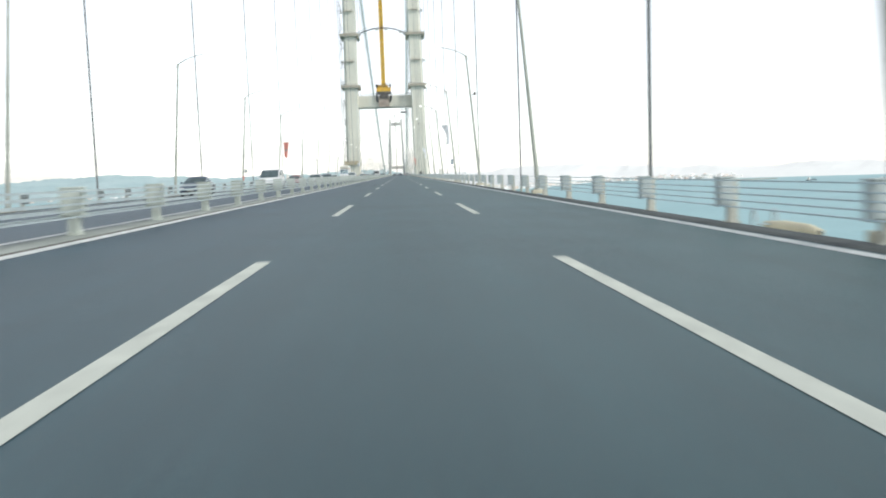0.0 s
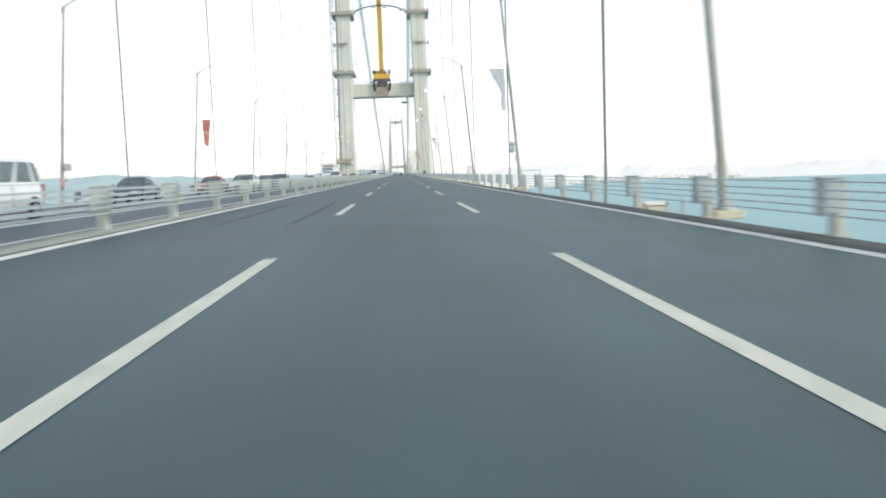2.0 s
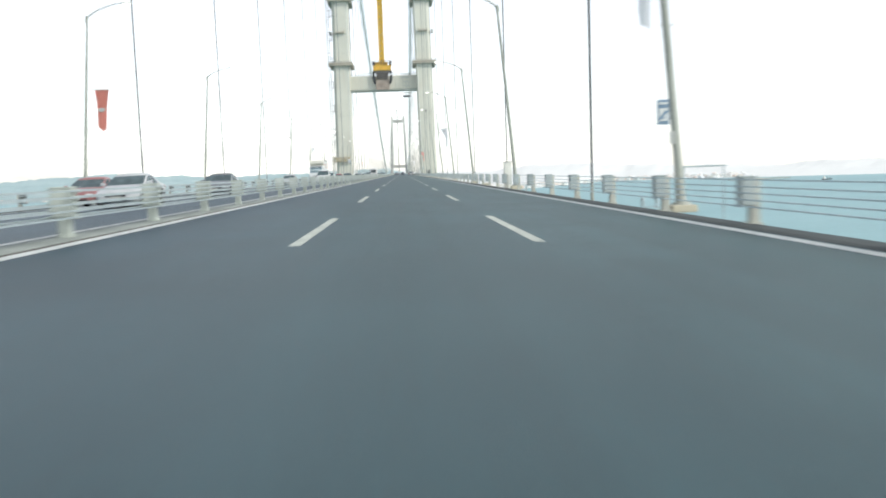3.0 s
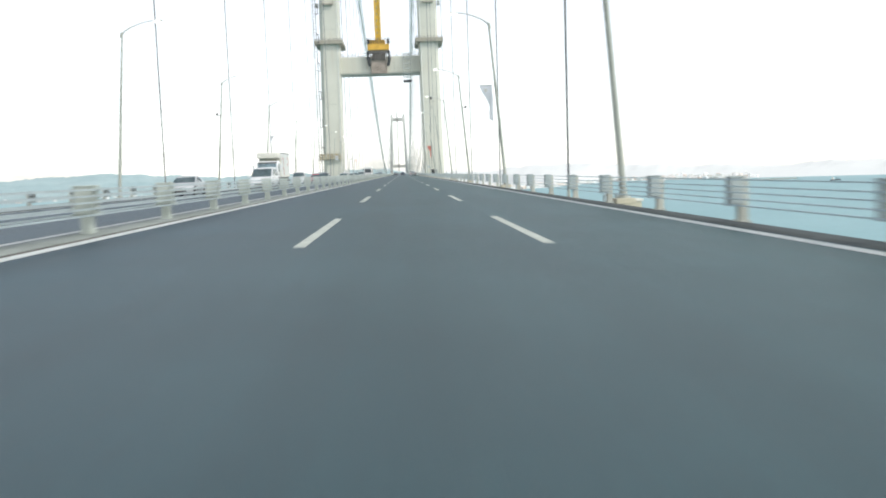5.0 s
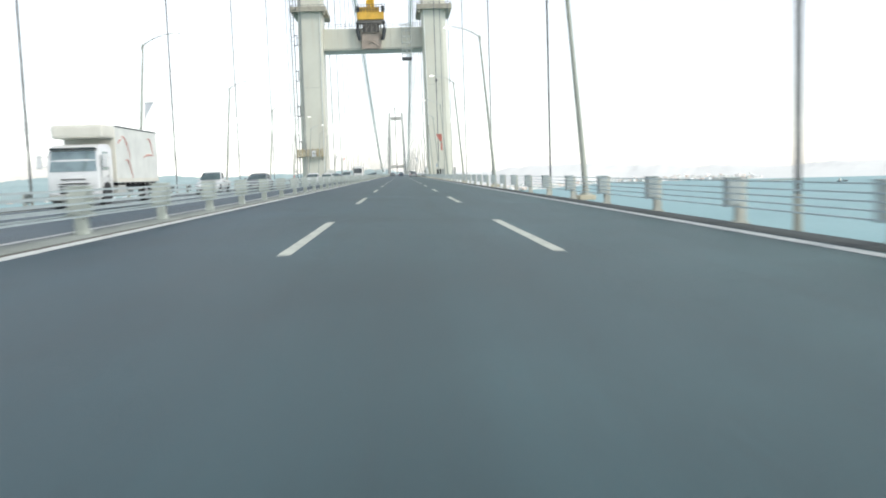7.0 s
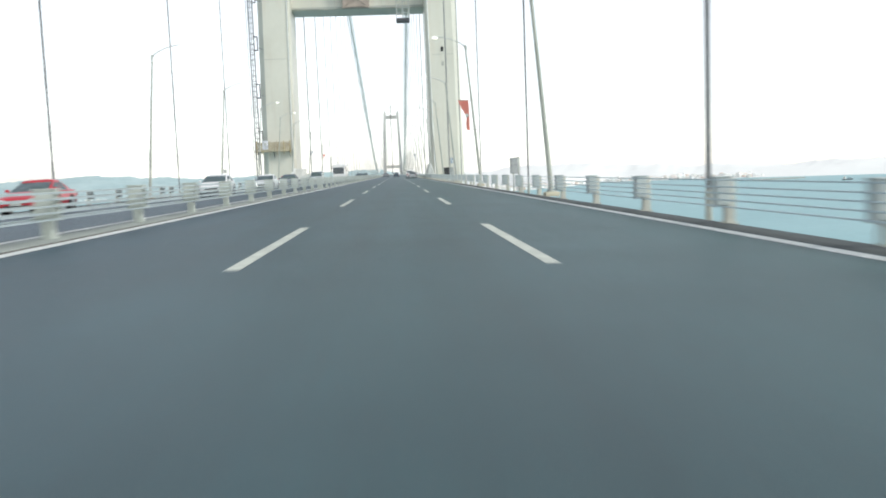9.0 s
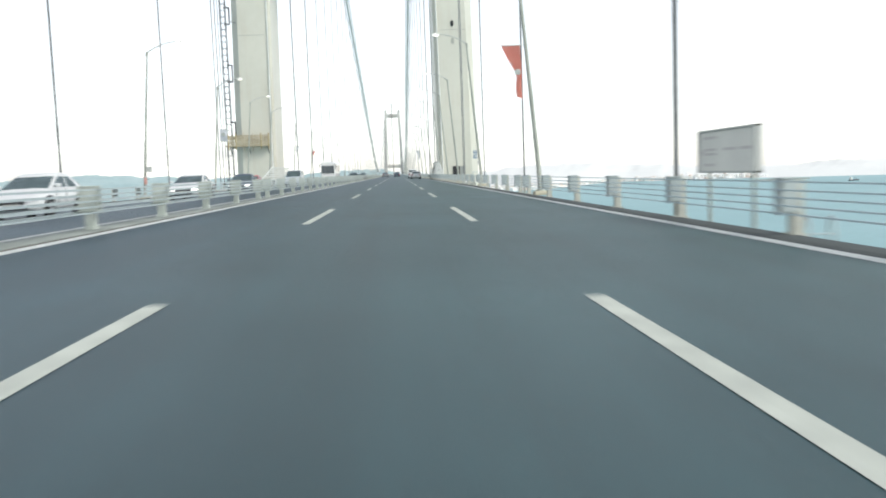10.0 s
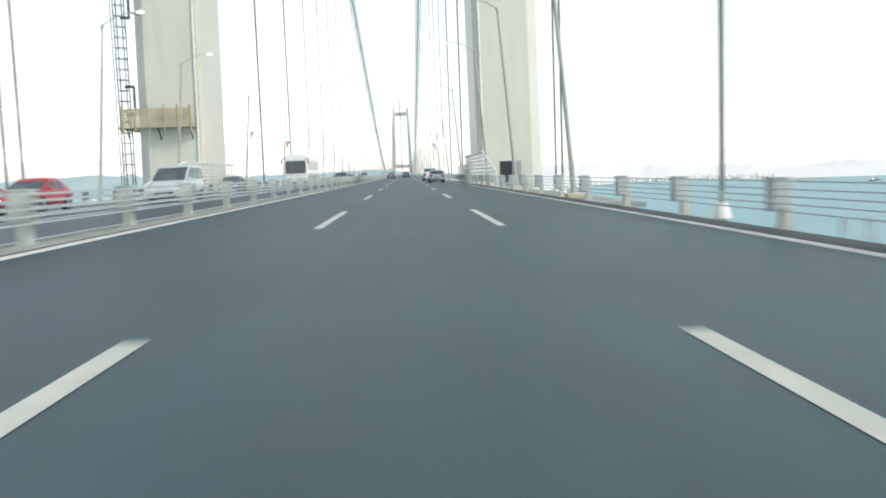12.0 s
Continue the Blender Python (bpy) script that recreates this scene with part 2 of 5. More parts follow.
def weather(m, tint, reach=0.5):
    """Faint vertical run-off stains and broad blotches on painted steel."""
    n, l = m.node_tree.nodes, m.node_tree.links
    b = n["Principled BSDF"]
    src = b.inputs["Base Color"].links[0].from_socket
    geo = n.new("ShaderNodeNewGeometry")
    runs = n.new("ShaderNodeMapping")
    runs.inputs["Scale"].default_value = (1.1, 1.1, 0.05)
    l.new(geo.outputs["Position"], runs.inputs["Vector"])
    streak = n.new("ShaderNodeTexNoise")
    streak.inputs["Scale"].default_value, streak.inputs["Detail"].default_value = 1.0, 5.0
    l.new(runs.outputs["Vector"], streak.inputs["Vector"])
    blot = n.new("ShaderNodeTexNoise")
    blot.inputs["Scale"].default_value, blot.inputs["Detail"].default_value = 0.09, 4.0
    l.new(geo.outputs["Position"], blot.inputs["Vector"])
    mul = n.new("ShaderNodeMath")
    mul.operation = "MULTIPLY"
    l.new(streak.outputs["Fac"], mul.inputs[0])
    l.new(blot.outputs["Fac"], mul.inputs[1])
    ran = n.new("ShaderNodeMapRange")
    ran.inputs["From Min"].default_value, ran.inputs["From Max"].default_value = 0.26, 0.48
    ran.inputs["To Min"].default_value, ran.inputs["To Max"].default_value = 0.0, reach
    l.new(mul.outputs["Value"], ran.inputs["Value"])
    mix = n.new("ShaderNodeMixRGB")
    mix.inputs["Color2"].default_value = (*tint, 1)
    l.new(ran.outputs["Result"], mix.inputs["Fac"])
    l.new(src, mix.inputs["Color1"])
    l.new(mix.outputs["Color"], b.inputs["Base Color"])


weather(TOWER, (0.52, 0.45, 0.35), 0.4)


def let_light_through(m, col):
    """Thin cloth: part of the light shines through it."""
    n, l = m.node_tree.nodes, m.node_tree.links
    thin = n.new("ShaderNodeBsdfTranslucent")
    thin.inputs["Color"].default_value = (*col, 1)
    mix = n.new("ShaderNodeMixShader")
    mix.inputs["Fac"].default_value = 0.58
    l.new(n["Principled BSDF"].outputs[0], mix.inputs[1])
    l.new(thin.outputs[0], mix.inputs[2])
    l.new(mix.outputs[0], n["Material Output"].inputs["Surface"])


let_light_through(FLAG_RED, (0.95, 0.52, 0.43))
let_light_through(FLAG_WHITE, (0.92, 0.92, 0.93))
GLASS_DARK = mat("car_glass", (0.32, 0.42, 0.43), 0.06, 0.5, col2=(0.20, 0.27, 0.28), scale=2, fine=9, spec=1.0)
GLASS_COACH = mat("tinted_glass", (0.085, 0.10, 0.105), 0.08, col2=(0.055, 0.065, 0.07), scale=2, fine=9)
RUBBER = mat("tyre_rubber", (0.025, 0.025, 0.026), 0.9, col2=(0.018, 0.018, 0.018), scale=8, fine=40)
RIM = mat("wheel_rim", (0.42, 0.43, 0.44), 0.35, 0.8, col2=(0.34, 0.35, 0.36), scale=6, fine=30)
BLACK_TRIM = mat("black_trim", (0.03, 0.03, 0.032), 0.6, col2=(0.02, 0.02, 0.02), scale=6, fine=30)
HEADLIGHT = mat("headlight_glass", (0.78, 0.79, 0.78), 0.12, col2=(0.68, 0.69, 0.7), scale=8, fine=30)
TAIL = mat("tail_light", (0.34, 0.02, 0.02), 0.25, col2=(0.26, 0.015, 0.015), scale=8, fine=30)
# hill colours have the distance haze painted in, palest on the right
LAND_PALE = mat("haze_painted_pale_hills", (0.79, 0.80, 0.775), 0.95, col2=(0.765, 0.78, 0.76), scale=0.006, fine=0.05, spec=0.1)
LAND = mat("haze_painted_hills", (0.43, 0.54, 0.54), 0.95, col2=(0.35, 0.47, 0.48), scale=0.006, fine=0.05, spec=0.1)


def town_mat():
    """House walls and roofs: each house its own tone."""
    m = mat("town_walls", (0.72, 0.71, 0.68), 0.9, scale=0.03, fine=0.4)
    n, l = m.node_tree.nodes, m.node_tree.links
    geo = n.new("ShaderNodeNewGeometry")
    ramp = n.new("ShaderNodeValToRGB")
    ramp.color_ramp.interpolation = "CONSTANT"
    tones = ((0.0, (0.80, 0.80, 0.77)), (0.3, (0.70, 0.69, 0.64)), (0.5, (0.74, 0.63, 0.55)), (0.64, (0.86, 0.86, 0.85)), (0.82, (0.66, 0.70, 0.68)))
    while len(ramp.color_ramp.elements) < len(tones):
        ramp.color_ramp.elements.new(0.5)
    for e, (p, c) in zip(ramp.color_ramp.elements, tones):
        e.position, e.color = p, (*c, 1)
    l.new(geo.outputs["Random Per Island"], ramp.inputs["Fac"])
    l.new(ramp.outputs["Color"], n["Principled BSDF"].inputs["Base Color"])
    return m


TOWN = town_mat()
SEA_MAT = mat("sea_water", (0.225, 0.415, 0.432), 0.42, col2=(0.19, 0.372, 0.392), scale=0.004, fine=0.15, bump=0.5, spec=0.3)


def paint(name, col, rough=0.3):
    m = mat(name, col, rough, 0.15, col2=tuple(c * 0.9 for c in col), scale=1.2, fine=30)
    m.node_tree.nodes["Principled BSDF"].inputs["Coat Weight"].default_value = 0.6
    return m


def lit_lens(name, strength):
    """The lens of a lamp that is switched on."""
    m = mat(name, (0.8, 0.8, 0.78), 0.12, scale=8, fine=30)
    b = m.node_tree.nodes["Principled BSDF"]
    b.inputs["Emission Color"].default_value = (1.0, 0.96, 0.88, 1)
    b.inputs["Emission Strength"].default_value = strength
    return m


HEADLIGHT_ON = lit_lens("lit_headlight", 3.0)
LENS = lit_lens("lit_lamp_lens", 1.4)
CAR_WHITE = paint("car_white", (0.78, 0.79, 0.78))
CAR_SILVER = paint("car_silver", (0.58, 0.60, 0.60))
CAR_GREY = paint("car_grey", (0.20, 0.22, 0.23))
CAR_BLUE = paint("car_blue", (0.07, 0.10, 0.14))
CAR_RED = paint("car_red", (0.50, 0.03, 0.045))
CAR_DULL = paint("car_dull_red", (0.36, 0.16, 0.15))
CAR_PALE = paint("car_pale_blue", (0.53, 0.58, 0.60))


# ---- mesh tools ----
def finish(bm, name, material, smooth=False):
    me = bpy.data.meshes.new(name)
    bm.normal_update()
    bm.to_mesh(me)
    bm.free()
    me.materials.append(material)
    if smooth:
        me.polygons.foreach_set("use_smooth", [True] * len(me.polygons))
        me.set_sharp_from_angle(angle=radians(38))
    return me


def part(name, bm, material, parent, label="", smooth=False):
    ob = new(name, finish(bm, name, material, smooth))
    ob.parent = parent
    if label:
        tagged(ob, label=label)
    return ob


def piece(name, me, parent, m=None):
    """A part that shares mesh data."""
    ob = new(name, me)
    ob.parent = parent
    if m is not None:
        ob.matrix_basis = m
    return ob


def empty(name, m, label, category, group="", kind=""):
    ob = new(name)
    ob.empty_display_size = 0.2
    ob.matrix_basis = m
    return tagged(ob, label, category, group, kind)


def box(bm, c, s, bevel=0.0, turn=None):
    m = Matrix.Translation(c) @ (turn or Matrix()) @ Matrix.Diagonal((*s, 1))
    made = bmesh.ops.create_cube(bm, size=1.0, matrix=m)
    if bevel:
        edges = list({e for v in made["verts"] for e in v.link_edges})
        bmesh.ops.bevel(bm, geom=edges, offset=bevel, segments=2, affect="EDGES", profile=0.6)
    return bm


def tube(bm, a, b, r1, r2=None, seg=10, caps=True):
    a, b = Vector(a), Vector(b)
    d = b - a
    m = Matrix.Translation((a + b) / 2) @ d.to_track_quat("Z", "Y").to_matrix().to_4x4()
    bmesh.ops.create_cone(bm, cap_ends=caps, segments=seg, radius1=r1, radius2=r1 if r2 is None else r2, depth=d.length, matrix=m)
    return bm


def pipe(bm, pts, radii, seg=10):
    """A bent tube through points, one radius a point."""
    rings = []
    for i, p in enumerate(pts):
        p = Vector(p)
        d = Vector(pts[min(i + 1, len(pts) - 1)]) - Vector(pts[max(i - 1, 0)])
        q = d.to_track_quat("Z", "Y")
        rings.append([bm.verts.new(p + q @ Vector((math.cos(a) * radii[i], math.sin(a) * radii[i], 0))) for a in (2 * math.pi * k / seg for k in range(seg))])
    for r, s in zip(rings, rings[1:]):
        for k in range(seg):
            bm.faces.new((r[k], r[(k + 1) % seg], s[(k + 1) % seg], s[k]))
    bm.faces.new(rings[0][::-1])
    bm.faces.new(rings[-1])
    return bm


def prism(bm, outline, y0, y1):
    """An outline of (x, z) drawn out along y."""
    a = [bm.verts.new((x, y0, z)) for x, z in outline]
    b = [bm.verts.new((x, y1, z)) for x, z in outline]
    n = len(outline)
    for k in range(n):
        bm.faces.new((a[k], a[(k + 1) % n], b[(k + 1) % n], b[k]))
    bm.faces.new(a[::-1])
    bm.faces.new(b)
    bmesh.ops.recalc_face_normals(bm, faces=bm.faces)
    return bm


def structure(name, bm, material, label, category, smooth=False):
    return tagged(new(name, finish(bm, name, material, smooth)), label, category, kind="structure")


# ---- sea, land ----
bm = bmesh.new()
bmesh.ops.create_circle(bm, cap_ends=True, segments=96, radius=4800, matrix=Matrix.Translation((0, 600, SEA)))
structure("water", bm, SEA_MAT, "pale turquoise sea under a hazy bright sky", "water")


def shore_at(a):
    """Distance of the shore in direction a; a nearer point of land carries the town."""
    deg = math.degrees(a)
    near = max(0.0, 1 - ((deg - 9.0) / 6.5) ** 2)
    return 3200 + 200 * noise.noise((math.cos(a) * 4, math.sin(a) * 4, 0.3)) - 850 * near


def hills(first_i, last_i):
    """A ring of low land round the bay: shore, slopes and ridges."""
    bm = bmesh.new()
    n, m = 1560, 9
    rows = []
    for i in range(first_i, last_i + 1):
        a = 2 * math.pi * i / n
        side = 0.5 - 0.5 * math.sin(a)            # 0 on the right, 1 on the left
        shore = shore_at(a)
        ring = []
        for j in range(m):
            f = j / (m - 1)
            r = shore + (4500 - shore) * f
            ridge = 26 + 96 * side + (20 + 14 * side) * noise.noise((math.cos(a) * 7, math.sin(a) * 7, 2.0)) + 18 * noise.noise((math.cos(a) * 23, math.sin(a) * 23, f * 2)) + 9 * noise.noise((math.cos(a) * 70, math.sin(a) * 70, f * 5)) + 5 * noise.noise((math.cos(a) * 190, math.sin(a) * 190, f * 9)) + 3 * noise.noise((math.cos(a) * 420, math.sin(a) * 420, f * 15))
            z = SEA - 4 + (6 + ridge * min(1.0, f * 1.35)) * (1 if j else 0)
            ring.append(bm.verts.new((math.sin(a) * r, 600 + math.cos(a) * r, z)))
        rows.append(ring)
    for p, q in zip(rows, rows[1:]):
        for j in range(m - 1):
            bm.faces.new((p[j], p[j + 1], q[j + 1], q[j]))
    bmesh.ops.recalc_face_normals(bm, faces=bm.faces)
    return bm


# both hill sides wear haze as colour, no haze in the air
structure("backdrop", hills(-780, 0), LAND, "hills across the bay, haze painted in as blue-green", "hills", smooth=True)
structure("backdrop_pale", hills(0, 780), LAND_PALE, "low hills across the bay, haze painted in as a very pale colour", "hills", smooth=True)

rng = random.Random(4)
bm = bmesh.new()
for k in range(1150):
    if k < 910:
        a = radians(rng.triangular(3.5, 27, 9) if k < 500 else rng.uniform(4, 26))
    else:
        a = radians(-rng.uniform(8, 42))
    shore = shore_at(a)
    r = shore + 40 + abs(rng.gauss(0, 260 if a < radians(14) else 110))
    s = rng.uniform(7, 19)
    hgt = rng.uniform(2, 5)
    box(bm, (math.sin(a) * r, 600 + math.cos(a) * r, SEA + 2 + 46 * min(1.0, 1.35 * (r - shore) / (4500 - shore)) + hgt / 2), (s, s * 0.8, hgt + 4), 0, Matrix.Rotation(rng.uniform(0, 3), 4, "Z"))
town = tagged(new("town", finish(bm, "town", TOWN)), "pale houses along the far shore of the bay", "town", kind="stuff")


def ship(x, y, length, material):
    th = empty("cargo_ship", pose(x, y, SEA, 0, 0, 35), "small dark cargo ship lying on the bay", "ship")
    bm = bmesh.new()
    prism(bm, [(-length * 0.5, length * 0.05), (-length * 0.46, -1), (length * 0.44, -1), (length * 0.5, length * 0.06)], -length * 0.08, length * 0.08)
    part("hull", bm, material, th)
    bm = bmesh.new()
    box(bm, (-length * 0.34, 0, length * 0.11), (length * 0.14, length * 0.12, length * 0.14), 0.4)
    box(bm, (-length * 0.34, 0, length * 0.2), (length * 0.06, length * 0.06, length * 0.06), 0.2)
    part("bridge_house", bm, WHITE_PANEL, th)
    bm = bmesh.new()
    part("cargo_mast", tube(bmesh.new(), (length * 0.1, 0, length * 0.04), (length * 0.1, 0, length * 0.17), 0.5), STEEL_DARK, th)
    tube(bm, (length * 0.3, 0, length * 0.04), (length * 0.3, 0, length * 0.15), 0.5)
    part("cargo_mast", bm, STEEL_DARK, th)
    return th


ship(1340, 2675, 52, STEEL_DARK)
ship(1560, 2640, 24, STEEL_DARK)

# a long low mole that runs out from the town
bm = bmesh.new()
prism(bm, [(-9, SEA - 3), (-4, SEA + 4.5), (4, SEA + 4.5), (9, SEA - 3)], 0, 260)
mole = structure("breakwater", bm, CONCRETE, "long low stone breakwater off the far shore", "breakwater")
mole.matrix_basis = pose(1160, 3020, 0, 0, 0, -75)

# ---- deck ----
for name, xa, xb, label in (("road", MID, PARAPET + 0.05, "dark grey asphalt carriageway with three lanes"), ("road_opposite", mirror(PARAPET + 0.05), MID, "dark grey asphalt carriageway for the oncoming lanes")):
    bm = bmesh.new()
    n = 60
    cols = [[bm.verts.new((x, Y0 + (Y1 - Y0) * i / n, deck_z(x) + dz)) for i in range(n + 1)] for x, dz in ((xa, 0), (xb, 0), (xb, -0.25), (xa, -0.25))]
    for p, q in ((0, 1), (1, 2), (2, 3), (3, 0)):
        for i in range(n):
            bm.faces.new((cols[p][i], cols[q][i], cols[q][i + 1], cols[p][i + 1]))
    bmesh.ops.recalc_face_normals(bm, faces=bm.faces)
    road = structure(name, bm, ASPHALT, label, "road")
    if name == "road":
        road_near = road
    else:
        road_far = road

bm = bmesh.new()
prism(bm, [(mirror(6.1), -0.42), (MID, -0.16), (6.1, -0.42), (6.1, -1.6), (9.2, -1.75), (9.2, -1.95), (5.0, -4.4), (mirror(5.0), -4.4), (mirror(9.2), -1.95), (mirror(9.2), -1.75), (mirror(6.1), -1.6)], Y0, Y1)
structure("deck_girder", bm, GREY_PANEL, "grey steel box girder of the bridge deck with service walks", "bridge deck")


for y in [-149 - 118 * k for k in range(21)] + [2516 + 118 * k for k in range(11)]:
    bm = bmesh.new()
    for s in (-1, 1):
        box(bm, (MID + s * 6.5, y, (SEA - 6 - 6.2) / 2), (3.2, 2.4, -6.2 - SEA + 6), 0.3)
    box(bm, (MID, y, -5.3), (19.0, 2.8, 1.8), 0.2)
    structure("bridge_pier", bm, CONCRETE, "plain concrete pier standing in the water under the deck", "pier")


def strip(xc, w, y0, y1, lift=0.004):
    bm = bmesh.new()
    a, b = xc - w / 2, xc + w / 2
    v = [bm.verts.new(p) for p in ((a, y0, deck_z(a) + lift), (b, y0, deck_z(b) + lift), (b, y1, deck_z(b) + lift), (a, y1, deck_z(a) + lift))]
    bm.faces.new(v)
    return bm


# the outer edge line drifts a little towards the parapet
bm = bmesh.new()
pts = ((Y0, EDGE_OUT), (150.0, EDGE_OUT), (230.0, EDGE_OUT + 0.04), (300.0, EDGE_OUT + 0.10), (Y1, EDGE_OUT + 0.10))
rows = [[bm.verts.new((x + dx, y, deck_z(x + dx) + 0.004)) for dx in (-0.12, 0.12)] for y, x in pts]
for r, q in zip(rows, rows[1:]):
    bm.faces.new((r[0], r[1], q[1], q[0]))
part("edge_line", bm, EDGE_PAINT, road_near, "solid white painted edge line")
for road, xs in ((road_near, (EDGE_IN,)), (road_far, (-6.39, mirror(EDGE_OUT)))):
    for x in xs:
        part("edge_line", strip(x, 0.24, Y0, Y1), EDGE_PAINT, road, "solid white painted edge line")
part("gutter", strip(-5.335, 0.125, Y0, Y1, 0.003), GRIME, road_near, "brown grime strip beside the edge line")
DASH, PERIOD = 7.3, 18.0
DASH_Y = 8.39 - DASH / 2
for road, xs in ((road_near, (-1.62, 1.88)), (road_far, (mirror(-1.62), mirror(1.88)))):
    for x in xs:
        me = finish(strip(x, 0.17, -DASH / 2, DASH / 2), "lane_dash", PAINT)
        for k in range(-2, 48):
            piece("lane_dash", me, road, pose(0, DASH_Y + k * PERIOD, 0))
        bm = bmesh.new()
        for k in [*range(-146, -2), *range(48, 214)]:
            y = DASH_Y + k * PERIOD
            v = [bm.verts.new((x + sx * 0.085, y + sy * DASH / 2, deck_z(x + sx * 0.085) + 0.004)) for sx, sy in ((-1, -1), (1, -1), (1, 1), (-1, 1))]
            bm.faces.new(v)
        tagged(part("far_lane_dashes", bm, PAINT, road), kind="stuff")

for x in (-2.36, -3.86):
    bm = bmesh.new()
    n = 14
    rows = []
    for i in range(n + 1):
        y = 69.0 + 15.0 * i / n
        c, hw = x + 0.05 * math.sin(i * 0.4), 0.10 * math.sin(math.pi * (i + 0.3) / (n + 0.6)) ** 0.7
        rows.append([bm.verts.new((c + sx * hw, y, deck_z(c + sx * hw) + 0.002)) for sx in (-1, 1)])
    for r, q in zip(rows, rows[1:]):
        bm.faces.new((r[0], r[1], q[1], q[0]))
    part("skid_mark", bm, RUBBER_MARK, road_near, "dark tyre skid mark")

for side in (1, -1):
    f = (lambda x: x) if side > 0 else mirror
    bm = bmesh.new()
    z = deck_z(PARAPET)
    prism(bm, [(f(5.57), z - 0.1), (f(5.59), z + 0.012), (f(5.72), z + 0.03), (f(6.05), z + 0.035), (f(6.06), z - 0.002), (f(6.26), z - 0.006), (f(6.26), z - 0.2), (f(6.0), z - 0.6)], Y0, Y1)
    structure("kerb_outer" if side > 0 else "kerb_outer_opposite", bm, KERB_DARK, "dark weathered kerb along the road edge under the parapet", "kerb")
bm = bmesh.new()
prism(bm, [(-5.40, deck_z(-5.33) - 0.05), (-5.41, deck_z(-5.4) + 0.012), (-5.44, deck_z(-5.4) + 0.02), (-6.09, deck_z(-6.17) + 0.02), (-6.13, deck_z(-6.2) + 0.012), (-6.14, deck_z(-6.25) - 0.05)], Y0, Y1)
structure("kerb_median", bm, CONCRETE, "low flat grey concrete median strip between the carriageways", "kerb")

for side in (1, -1):
    bm = bmesh.new()
    f = (lambda x: x) if side > 0 else mirror
    z = deck_z(6.2)
    prism(bm, [(f(6.27), z - 0.06), (f(8.1), z - 0.10), (f(8.1), z - 0.26), (f(6.27), z - 0.26)], 355.0, 409.5)
    structure("walkway_slab" if side > 0 else "walkway_slab_opposite", bm, CONCRETE, "pale concrete walkway slab outside the parapet at the tower", "walkway")

# ---- parapets and median barrier ----
POST_Y = [-41.3 + 5 * k for k in range(71)] + [311.3 + 4.84 * k for k in range(17)] + [394.0 + 5 * k for k in range(61)]
RAIL_Z = (0.35, 0.46, 0.57, 0.68, 0.79)
PARAPET_RAIL_Z = (0.35, 0.465, 0.58, 0.69, 0.81)


def post_mesh(double, dark=False):
    """A block post with rail clamps: on a slim foot in the median, before an upright on a base plate at the edge."""
    bm = bmesh.new()
    if double:
        box(bm, (0, 0, 0.035), (0.215, 0.235, 0.07), 0.006)
        box(bm, (0, 0, 0.215), (0.19, 0.2, 0.29), 0.012)
    else:
        box(bm, (0.10, 0, 0.02), (0.25, 0.27, 0.04), 0.006)
        box(bm, (0.11, 0, 0.43), (0.16, 0.20, 0.80), 0.012)
        for dx, dy in ((0.02, -0.11), (0.18, -0.11), (0.02, 0.11), (0.18, 0.11)):
            box(bm, (dx, dy, 0.05), (0.035, 0.035, 0.03))
    for f in bm.faces:
        f.material_index = 0 if double else 1
    w, xc = (0.36, 0.0) if double else (0.26, -0.03)
    box(bm, (xc, 0, 0.60), (w, 0.26, 0.50), 0.03)
    box(bm, (xc, 0, 0.855), (w + 0.03, 0.29, 0.025), 0.008)
    for z in (RAIL_Z if double else PARAPET_RAIL_Z):
        for s in ((-1,) if not double else (-1, 1)):
            box(bm, (xc + s * (w / 2 + (0.02 if double else 0.006)), 0, z), (0.06 if double else 0.03, 0.18, 0.06))
    me = finish(bm, "barrier_post", POST if double else (POST_DARK if dark else POST_GREY))
    me.materials.append(STUB)
    return me


def barrier(name, x, label, double, flip):
    z = deck_z(x)
    th = empty(name, pose(x, 0, z, 0, 0, 180 if flip else 0), label, "guard rail", kind="structure")
    sgn = -1 if flip else 1
    me = post_mesh(double, flip)
    for y in POST_Y:
        piece("post", me, th, pose(0, sgn * y, 0))
    for rz in (RAIL_Z if double else PARAPET_RAIL_Z):
        for s in ((-1,) if not double else (-1, 1)):
            bm = bmesh.new()
            xc = s * (0.225 if double else 0.176)
            box(bm, (xc, sgn * (Y0 + Y1) / 2, rz), (0.034, Y1 - Y0, 0.03 if double else 0.023))
            part("rail", bm, RAIL if double or flip else RAIL_GREY, th)
    bm = bmesh.new()
    verts, faces = [], []
    for far_y in [699.0 + 5 * k for k in range(640)] + [-46.3 - 5 * k for k in range(518)]:
        y = sgn * far_y
        for cx, hw, z0, z1 in ((0, 0.15, 0.33, 0.88), (0, 0.08, 0.09, 0.33)):
            b0 = len(verts)
            verts += [(cx + sx * hw, y + sy * 0.13, zz) for zz in (z0, z1) for sx, sy in ((-1, -1), (1, -1), (1, 1), (-1, 1))]
            faces += [tuple(b0 + i for i in q) for q in ((0, 1, 5, 4), (1, 2, 6, 5), (2, 3, 7, 6), (3, 0, 4, 7), (4, 5, 6, 7))]
    bm.free()
    me = bpy.data.meshes.new("far_posts")
    me.from_pydata(verts, [], faces)
    me.materials.append(POST if double else (POST_DARK if flip else POST_GREY))
    tagged(piece("far_posts", me, th), kind="stuff")
    return th


